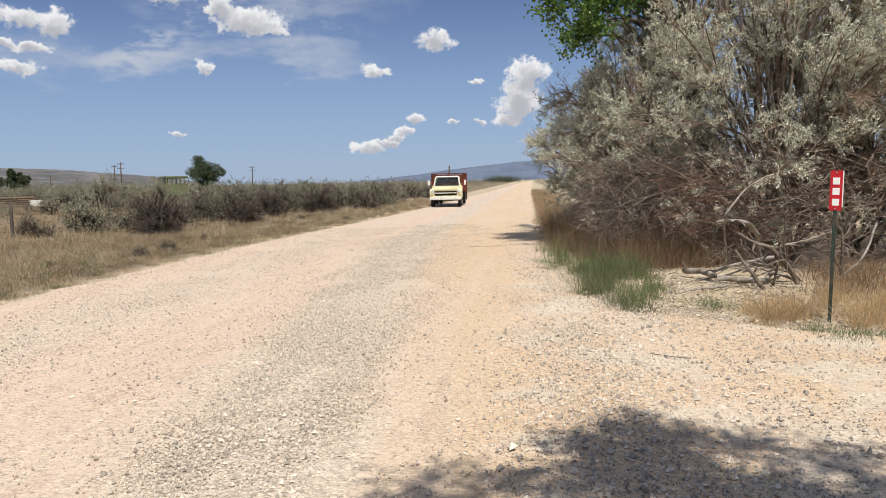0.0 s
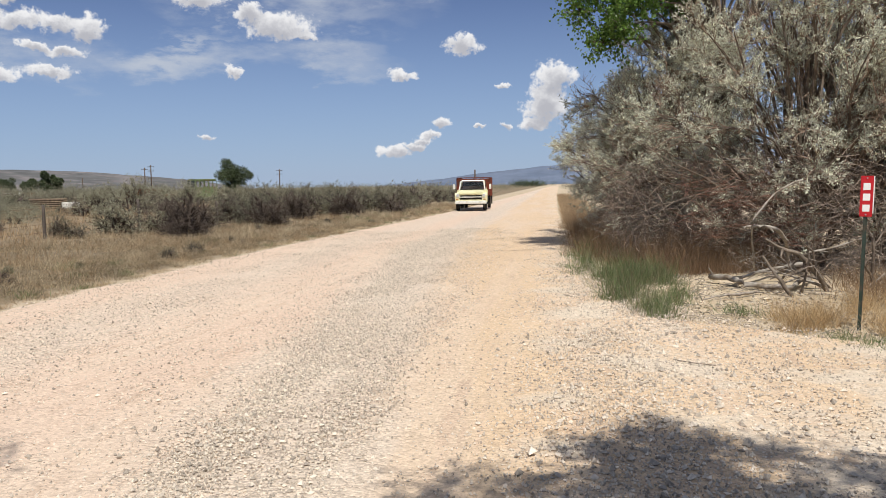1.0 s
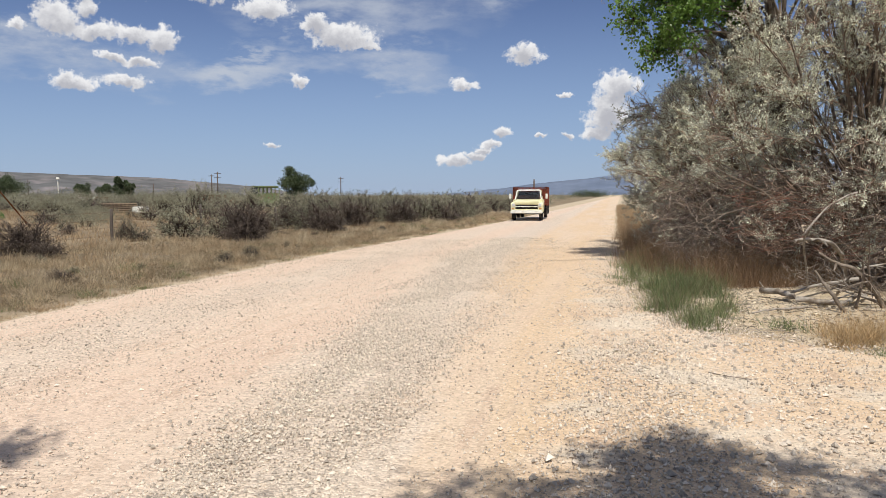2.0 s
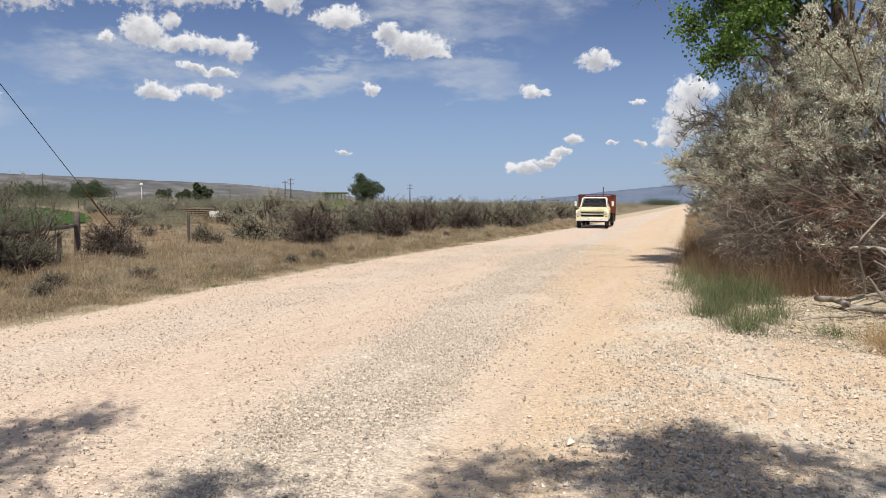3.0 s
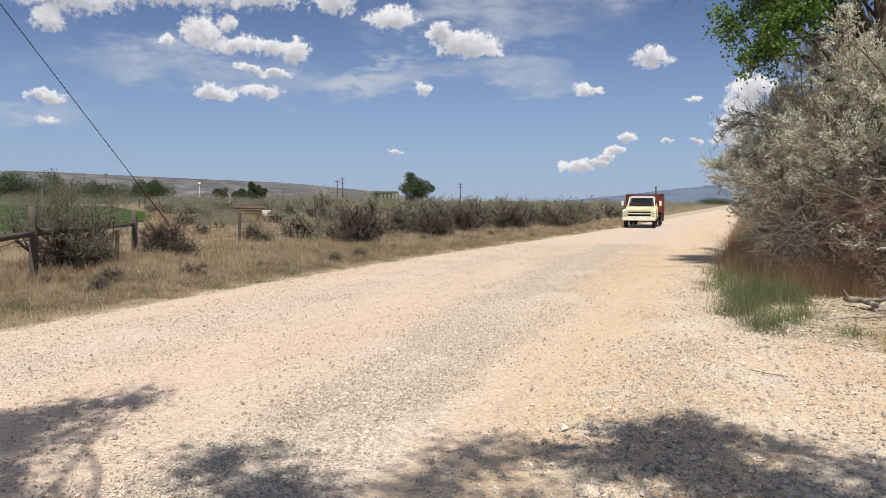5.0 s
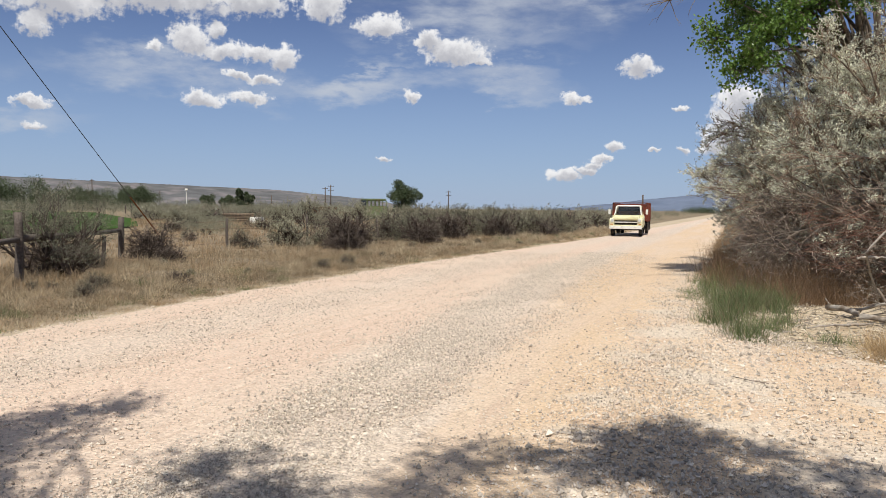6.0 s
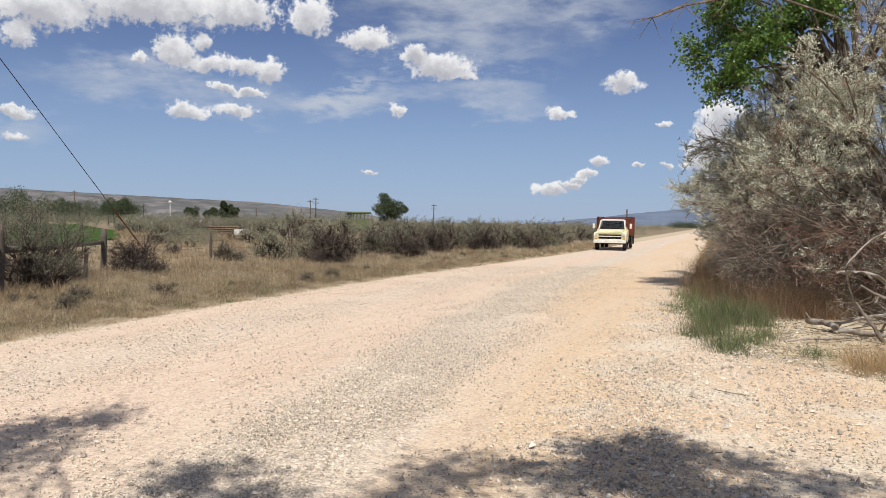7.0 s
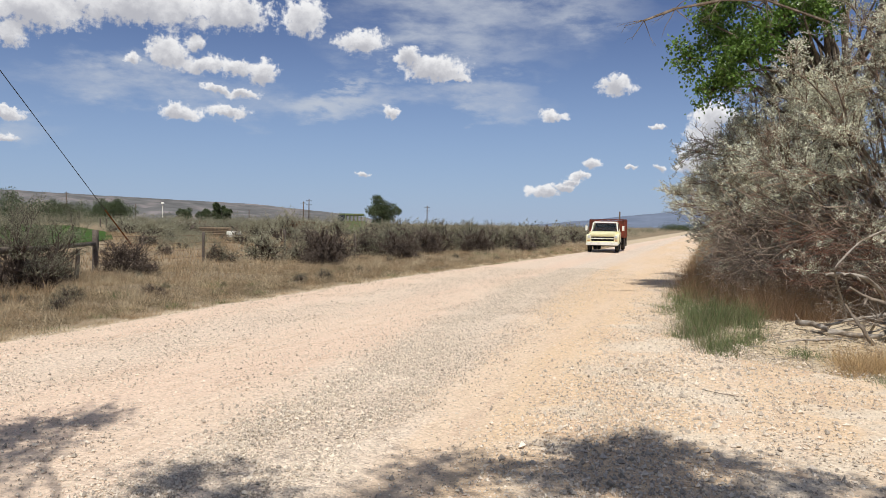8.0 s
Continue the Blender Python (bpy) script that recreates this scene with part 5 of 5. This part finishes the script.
def wheel(parent, x, y, z, r, w, rim_mat):
    """A tyre turned from a profile, with its rim."""
    def lathe(profile, n=22):
        bm = bmesh.new()
        rings = [[bm.verts.new((px, math.cos(6.283 * k / n) * pr, math.sin(6.283 * k / n) * pr)) for k in range(n)] for px, pr in profile]
        for a, b in zip(rings, rings[1:]):
            for k in range(n):
                bm.faces.new((a[k], a[(k + 1) % n], b[(k + 1) % n], b[k]))
        bm.faces.new(rings[0][::-1])
        bm.faces.new(rings[-1])
        bmesh.ops.translate(bm, vec=(x, y, z), verts=bm.verts)
        return bm
    ob = part("wheel", lathe(((-w / 2, r * 0.58), (-w / 2, r * 0.9), (-w * 0.38, r), (w * 0.38, r), (w / 2, r * 0.9), (w / 2, r * 0.58))), RUBBER, parent, "black dusty tyre", smooth=False)
    s = 1 if x > 0 else -1
    part("rim", lathe(((-w * 0.3, r * 0.57), (w * 0.3, r * 0.57), (w * 0.32, r * 0.5), (w * 0.12, r * 0.42), (w * 0.2, r * 0.2), (w * 0.2, r * 0.05)) if s > 0 else ((-w * 0.2, r * 0.05), (-w * 0.2, r * 0.2), (-w * 0.12, r * 0.42), (-w * 0.32, r * 0.5), (-w * 0.3, r * 0.57), (w * 0.3, r * 0.57))), rim_mat, ob)
    return ob


def profile_solid(points, x0, x1, bevel=0.0):
    """A solid from a side outline (y, z), drawn out from x0 to x1."""
    bm = bmesh.new()
    f = bm.faces.new([bm.verts.new((x0, y, z)) for y, z in points])
    r = bmesh.ops.extrude_face_region(bm, geom=[f])
    bmesh.ops.translate(bm, vec=(x1 - x0, 0, 0), verts=[g for g in r["geom"] if isinstance(g, bmesh.types.BMVert)])
    bmesh.ops.recalc_face_normals(bm, faces=bm.faces[:])
    if bevel:
        bmesh.ops.bevel(bm, geom=bm.edges[:], offset=bevel, segments=2, affect="EDGES")
    return bm


# ---- the farm truck ----
YELLOW = material("faded_yellow_paint", (0.74, 0.70, 0.44), 0.42, vary=0.08, grain=5, bump=0.04, stain=(0.62, 0.58, 0.34), stain_scale=2.2, stain_amount=0.5)
CREAM = material("chalky_white_paint", (0.72, 0.71, 0.64), 0.5, vary=0.1, grain=8, bump=0.05, stain=(0.5, 0.45, 0.36), stain_scale=3, stain_amount=0.3)
RED = material("rusty_red_boards", (0.18, 0.045, 0.027), 0.75, vary=0.3, grain=14, bump=0.3, stain=(0.10, 0.038, 0.025), stain_scale=2.5, stain_amount=0.5, per_object=0.2)
DARK = material("sooty_black_steel", (0.02, 0.018, 0.017), 0.75, vary=0.3, grain=12, bump=0.2, stain=(0.08, 0.06, 0.045), stain_scale=4)
VINYL = material("brown_vinyl", (0.16, 0.08, 0.05), 0.6, vary=0.2, grain=15, bump=0.1)
LAMP = material("headlamp_glass", (0.55, 0.56, 0.55), 0.15, vary=0.05, bump=0)
CHROME = material("dull_chrome", (0.55, 0.55, 0.53), 0.3, 0.9, vary=0.1, bump=0.05)
TR = empty("farm_truck", (-4.45, 42.2, float(ground_z(0, 42.2)) + 0.045))
TR.rotation_euler = (0, 0, radians(2.5))
TR.scale = (0.9, 0.95, 0.9)


def arch(y, r, z0, n=9):
    return [(y + r * math.cos(math.pi * k / n), z0 + r * math.sin(math.pi * k / n)) for k in range(n + 1)]


for s in (-1, 1):
    outline = [(0.0, 0.62), (0.0, 1.0), (0.08, 1.13), (1.5, 1.16), (1.5, 0.55)] + arch(0.85, 0.47, 0.5) + [(0.3, 0.5), (0.12, 0.5)]
    part("fender", profile_solid(outline, s * 0.70, s * 1.0, 0.03), YELLOW, TR)
    light = part("headlight", rod((s * 0.83, -0.035, 0.99), (s * 0.83, 0.05, 0.99), 0.105, sides=18), CREAM, TR)
    part("lens", rod((s * 0.83, -0.055, 0.99), (s * 0.83, -0.03, 0.99), 0.085, sides=18), LAMP, light)
    part("marker_lamp", box(s * 0.86 - 0.08, s * 0.86 + 0.08, -0.03, 0.02, 0.72, 0.78, 0.01), material("amber_lens", (0.5, 0.2, 0.04), 0.3, vary=0.05, bump=0), TR)
part("hood", profile_solid([(-0.02, 1.10), (0.0, 1.19), (0.3, 1.25), (1.35, 1.31), (1.35, 1.0), (0.0, 1.0)], -0.78, 0.78, 0.05), YELLOW, TR)
grille = part("grille", box(-0.70, 0.70, 0.05, 0.10, 0.64, 1.12), DARK, TR, "black recess behind the grille bars")
for z0, z1, m in ((1.06, 1.13, YELLOW), (0.855, 0.915, CREAM), (0.64, 0.72, YELLOW)):
    part("grille_bar", box(-0.74, 0.74, -0.03, 0.06, z0, z1, 0.015), m, grille)
part("bumper", box(-1.0, 1.0, -0.17, -0.05, 0.46, 0.62, 0.03), CREAM, TR, "chalky white bumper")
part("valance", box(-0.95, 0.95, -0.05, 0.12, 0.5, 0.66, 0.02), CREAM, TR)
part("cab", profile_solid([(1.35, 0.55), (1.35, 1.32), (2.72, 1.32), (2.72, 0.55)], -0.95, 0.95, 0.05), YELLOW, TR)
part("roof", profile_solid([(1.72, 1.86), (1.80, 1.94), (2.65, 1.95), (2.70, 1.86)], -0.74, 0.74, 0.035), CREAM, TR, "chalky white cab roof")
glass = part("windshield", profile_solid([(1.43, 1.33), (1.45, 1.33), (1.77, 1.86), (1.75, 1.86)], -0.76, 0.76), bpy.data.materials.new("clear_glass"), TR)
cg = glass.data.materials[0]
cg.use_nodes = True
cb = cg.node_tree.nodes["Principled BSDF"]
cb.inputs["Base Color"].default_value = (0.75, 0.8, 0.8, 1)
cb.inputs["Roughness"].default_value, cb.inputs["Transmission Weight"].default_value, cb.inputs["IOR"].default_value = 0.03, 1.0, 1.45
for s in (-1, 1):
    part("windshield_pillar", rod((s * 0.84, 1.40, 1.31), (s * 0.73, 1.76, 1.88), 0.04, sides=8), CREAM, TR)
    part("rear_pillar", rod((s * 0.84, 2.66, 1.31), (s * 0.73, 2.64, 1.88), 0.05, sides=8), YELLOW, TR)
    door = part("door", box(s * 0.955 - 0.02, s * 0.955 + 0.02, 1.5, 2.55, 0.66, 1.30, 0.012), YELLOW, TR)
    part("handle", rod((s * 0.99, 2.36, 1.15), (s * 0.99, 2.5, 1.15), 0.014, sides=6), CHROME, door)
    part("side_window", profile_solid([(1.48, 1.33), (2.6, 1.33), (2.6, 1.84), (1.8, 1.84)], s * 0.83, s * 0.845), GLASS, TR)
    arm = part("mirror_arm", rod((s * 0.95, 1.55, 1.25), (s * 1.17, 1.5, 1.42), 0.012, sides=6), DARK, TR)
    part("mirror", box(s * 1.17 - 0.07, s * 1.17 + 0.07, 1.48, 1.52, 1.36, 1.68, 0.01), CREAM, arm)
    part("wiper", rod((s * 0.15 + 0.15, 1.40, 1.36), (s * 0.15 + 0.42, 1.55, 1.60), 0.01, sides=5), DARK, TR)
    part("running_board", box(s * 0.85 - 0.1, s * 0.85 + 0.12, 1.45, 2.6, 0.42, 0.47, 0.01), DARK, TR)
    part("frame_rail", box(s * 0.40 - 0.04, s * 0.40 + 0.04, 0.1, 6.2, 0.55, 0.75), DARK, TR)
    part("mud_flap", box(s * 0.9 - 0.25, s * 0.9 + 0.25, 6.0, 6.02, 0.25, 0.85), RUBBER, TR)
    wheel(TR, s * 0.86, 0.85, 0.43, 0.43, 0.22, CREAM)
    wheel(TR, s * 0.95, 5.2, 0.43, 0.43, 0.22, CREAM)
    wheel(TR, s * 0.67, 5.2, 0.43, 0.43, 0.22, CREAM)
part("rear_window", box(-0.7, 0.7, 2.69, 2.70, 1.36, 1.82), GLASS, TR)
part("back_panel", box(-0.8, 0.8, 2.70, 2.73, 1.31, 1.40), YELLOW, TR)
part("seat", box(-0.78, 0.78, 2.3, 2.55, 1.0, 1.56, 0.06), VINYL, TR, "brown vinyl bench seat")
rim_bm = bmesh.new()
for k in range(16):
    a, b = 6.283 * k / 16, 6.283 * (k + 1) / 16
    rod((0.38 + 0.2 * math.cos(a), 1.85 - 0.1 * math.sin(a), 1.36 + 0.17 * math.sin(a)), (0.38 + 0.2 * math.cos(b), 1.85 - 0.1 * math.sin(b), 1.36 + 0.17 * math.sin(b)), 0.014, sides=6, bm=rim_bm)
part("steering_wheel", rim_bm, DARK, TR)
part("dashboard", box(-0.82, 0.82, 1.45, 1.68, 1.2, 1.34, 0.03), DARK, TR)
part("front_axle", rod((-0.8, 0.85, 0.43), (0.8, 0.85, 0.43), 0.06, sides=8), DARK, TR)
part("rear_axle", rod((-0.8, 5.2, 0.43), (0.8, 5.2, 0.43), 0.09, sides=8), DARK, TR)
part("differential", rod((0, 5.0, 0.43), (0, 5.4, 0.43), 0.2, 0.14, 12), DARK, TR)
part("oil_pan", box(-0.25, 0.25, 0.5, 1.4, 0.38, 0.62, 0.05), DARK, TR)
part("fuel_tank", rod((0.78, 2.9, 0.66), (0.78, 3.8, 0.66), 0.22, sides=14), DARK, TR)
part("radiator", box(-0.6, 0.6, 0.2, 0.3, 0.55, 1.0), DARK, TR)
# the board-sided bed
BED0, BED1, W = 2.86, 6.5, 1.06
bed = part("bed", box(-W, W, BED0, BED1, 0.92, 1.02), RED, TR, "rust-red grain bed of boards and posts")
for s in (-1, 1):
    part("sill", box(s * 0.55 - 0.05, s * 0.55 + 0.05, BED0, BED1, 0.76, 0.92), DARK, bed)
    for k in range(5):
        part("side_board", box(s * W - 0.02, s * W + 0.02, BED0, BED1, 1.03 + k * 0.2, 1.222 + k * 0.2, 0.004), RED, bed)
    for k in range(8):
        yy = BED0 + 0.06 + k * (BED1 - BED0 - 0.12) / 7
        part("stake", box(s * (W + 0.05) - 0.025, s * (W + 0.05) + 0.025, yy - 0.045, yy + 0.045, 0.86, 2.06, 0.006), RED, bed)
    part("top_rail", box(s * (W + 0.01) - 0.06, s * (W + 0.01) + 0.06, BED0 - 0.03, BED1 + 0.03, 2.03, 2.075, 0.008), RED, bed)
for yy in (BED0 - 0.02, BED1 + 0.02):
    for k in range(5):
        part("end_board", box(-W, W, yy - 0.02, yy + 0.02, 1.03 + k * 0.2, 1.222 + k * 0.2, 0.004), RED, bed)
    for k in range(5):
        xx = -W + 0.1 + k * (2 * W - 0.2) / 4
        part("stake", box(xx - 0.045, xx + 0.045, yy - 0.07, yy - 0.02, 0.9, 2.05, 0.006), RED, bed)
    part("top_rail", box(-W - 0.05, W + 0.05, yy - 0.05, yy + 0.04, 2.078, 2.12, 0.008), RED, bed)
tagged(TR, "old pale yellow farm truck with a rusty red board bed", "truck")

# ---- old green bus, log pile and scrap in the field ----
def far_ground(azimuth, dist):
    x, y, _ = far_at(azimuth, 0, dist)
    return x, y, float(ground_z(x, y))


bus = empty("abandoned_bus", far_ground(-26.3, 92))
bus.rotation_euler = (0, 0, radians(-35))
bus.scale = (0.8, 0.8, 0.92)
part("body", box(-1.2, 1.2, -1.8, 1.8, 0.5, 1.9, 0.12), PALE_GREEN, bus)
part("roof", box(-1.15, 1.15, -1.7, 1.8, 2.55, 2.85, 0.12), PALE_GREEN, bus)
for s in (-1, 1):
    for k in range(6):
        part("window_post", box(s * 1.12 - 0.04, s * 1.12 + 0.04, -1.7 + k * 0.68, -1.58 + k * 0.68, 1.85, 2.6), PALE_GREEN, bus)
    for yy in (-1.1, 1.2):
        wheel(bus, s * 1.0, yy, 0.45, 0.45, 0.25, PALE_GREEN)
part("windshield", box(-1.05, 1.05, -1.72, -1.69, 1.88, 2.6), GLASS, bus)
part("hood", box(-0.8, 0.8, -2.8, -1.8, 0.6, 1.5, 0.12), PALE_GREEN, bus)
tagged(bus, "abandoned pale green bus half hidden in the brush", "bus")

for azm, d, h, sp, sd in ((-31.3, 52, 2.9, 0.75, 21), (-27.3, 66, 2.6, 0.7, 22), (-23.6, 72, 2.5, 0.8, 23), (-33.4, 60, 2.2, 0.7, 24), (-17.2, 70, 2.4, 0.7, 25), (-40.5, 60, 1.9, 0.7, 26)):
    x, y, z = far_ground(azm, d)
    old_sagebrush(x, y, h, sp, sd, 7000, 1.7, SAGE_LEAF)["label"] = "tall pale grey greasewood bush above the sagebrush"
x, y, z = far_ground(-36.2, 73)
pile = empty("log_crib", (x, y, z))
pile.rotation_euler = (0, 0, radians(25))
PALEWOOD = material("sun_bleached_timber", (0.14, 0.105, 0.075), 0.9, vary=0.3, grain=12, bump=0.4, stain=(0.2, 0.15, 0.1), stain_scale=3)
for k in range(5):
    for s in (-1, 1):
        part("timber", rod((-2.0, s * 0.9 + 0.06 * math.sin(k), 0.1 + k * 0.2), (2.0, s * 0.9, 0.1 + k * 0.2), 0.11, 0.1, 8), PALEWOOD, pile)
    if k % 2:
        for xx in (-1.7, 1.7):
            part("timber", rod((xx, -1.2, k * 0.2), (xx, 1.2, k * 0.2), 0.1, sides=8), PALEWOOD, pile)
pile.scale = (0.65, 0.8, 0.85)
tagged(pile, "low crib of weathered logs in the dry field", "log pile")
x, y, z = far_ground(-34.9, 72)
blk = tagged(part("concrete_block", box(-0.6, 0.6, -0.4, 0.4, 0, 0.55, 0.05), CREAM), "pale concrete block standing in the field", "block")
blk.location = (x, y, z)
for i, (azm, d, s) in enumerate(((-30.6, 88, 1.0), (-29.9, 90, 1.2), (-28.6, 86, 0.8), (-38.2, 120, 1.0), (-37.4, 125, 1.0))):
    x, y, z = far_ground(azm, d)
    sc = empty("scrap_implement", (x, y, z))
    sc.rotation_euler = (0, 0, i * 1.1)
    part("frame", box(-1.6 * s, 1.6 * s, -0.08, 0.08, 0.5, 0.66), RUST, sc)
    part("hopper", profile_solid([(-0.5, 0.6), (-0.9, 1.3 * s), (0.9, 1.3 * s), (0.5, 0.6)], -0.9 * s, 0.9 * s, 0.03), RUST if i != 3 else CREAM, sc)
    part("drawbar", rod((-1.6 * s, 0, 0.55), (-2.9 * s, 0.2, 0.15), 0.06, sides=6), RUST, sc)
    for t in (-1, 1):
        wheel(sc, t * 1.1 * s, 0.0, 0.4, 0.4, 0.16, RUST)
    tagged(sc, "rusty abandoned farm implement in the sagebrush", "farm implement", "scrap in the field")
for azm, d, h in ((-37.2, 118, 1.3), (-43.5, 150, 1.5), (-43.9, 150, 1.5), (-39.5, 140, 1.4), (-34.0, 80, 1.2)):
    x, y, z = far_ground(azm, d)
    p = tagged(part("old_post", lumpy_pole((0, 0, -0.2), (0, 0, h), 0.12, 0.1, 8, seed=d), PALEWOOD if d == 118 else GREYWOOD, smooth=True), "old wooden post out in the field", "fence post", "old field posts")
    p.location = (x, y, z)
for i, (azm, d, w, h) in enumerate(((-40.7, 125, 5, 0.25), (-41.6, 170, 7, 0.9), (-38.8, 110, 2.5, 0.7))):
    x, y, z = far_ground(azm, d)
    bm = bmesh.new()
    bmesh.ops.create_icosphere(bm, subdivisions=3, radius=1)
    for q in bm.verts:
        q.co *= 1 + 0.25 * noise.noise(q.co * 2 + Vector((i, 0, 0)))
        q.co = Vector((q.co.x * w / 2, q.co.y * 1.5, max(-0.2, q.co.z * h)))
    mnd = tagged(part("spoil_heap", bm, material("pale_clay", (0.55, 0.52, 0.44), 0.95, vary=0.2, grain=3, bump=0.3)), "pale heap of clay beside the green field", "heap", "heaps by the field")
    mnd.location = (x, y, z)
x, y, z = far_at(-39.83, 0.93, 900)
wt_ob = empty("water_tower", (x, y, float(ground_z(x, y))))
hh = z - float(ground_z(x, y))
part("tank", rod((0, 0, hh - 2.0), (0, 0, hh), 1.9, 1.5, 16), CREAM, wt_ob)
part("stem", rod((0, 0, -1), (0, 0, hh - 2.0), 0.5, sides=12), CREAM, wt_ob)
tagged(wt_ob, "distant white water tower below the mesa", "water tower")


# ---- far land ----
def ridge(name, label, mat, az0, az1, dist, profile, base, seed):
    """A far hill: a long body with a crest, a foot and a back, broken by gullies."""
    n = 260
    v = []
    steps = ((0.78, 0.0), (0.82, 0.16), (0.86, 0.34), (0.90, 0.52), (0.94, 0.72), (0.97, 0.88), (1.0, 1.0), (1.1, 0.5), (1.2, 0.0))
    for i in range(n + 1):
        azm = az0 + (az1 - az0) * i / n
        a = radians(azm)
        top = dist * math.tan(radians(profile(azm))) + 1.6
        top += dist * 0.0007 * noise.noise((i * 0.16, seed, 0)) + dist * 0.0003 * noise.noise((i * 0.5, seed, 4))
        for k, (f, h) in enumerate(steps):
            g = noise.noise((i * 0.33, k * 0.35, seed)) + 0.5 * noise.noise((i * 0.8, k * 0.5, seed + 3))
            d = dist * f * (1 + 0.02 * g)
            hh = min(1, max(0, h + (0.13 * g if 0 < h < 1 else 0)))
            v.append((d * math.sin(a), d * math.cos(a), base + (top - base) * hh))
    m = len(steps)
    i = np.arange(m - 1)[None] + np.arange(n)[:, None] * m
    f = np.stack([i, i + 1, i + 1 + m, i + m], -1).reshape(-1, 4)
    return tagged(np_mesh(name, np.array(v), f, mat, smooth=True), label, "hill", kind="structure")


ridge("backdrop_hill", "long low eroded sagebrush mesa on the skyline", HILL, -75, -22, 2600,
      lambda a: np.interp(a, [-75, -50, -41, -33.5, -26, -22], [1.6, 1.55, 1.2, 0.92, 0.2, -0.6]), -24, 1)
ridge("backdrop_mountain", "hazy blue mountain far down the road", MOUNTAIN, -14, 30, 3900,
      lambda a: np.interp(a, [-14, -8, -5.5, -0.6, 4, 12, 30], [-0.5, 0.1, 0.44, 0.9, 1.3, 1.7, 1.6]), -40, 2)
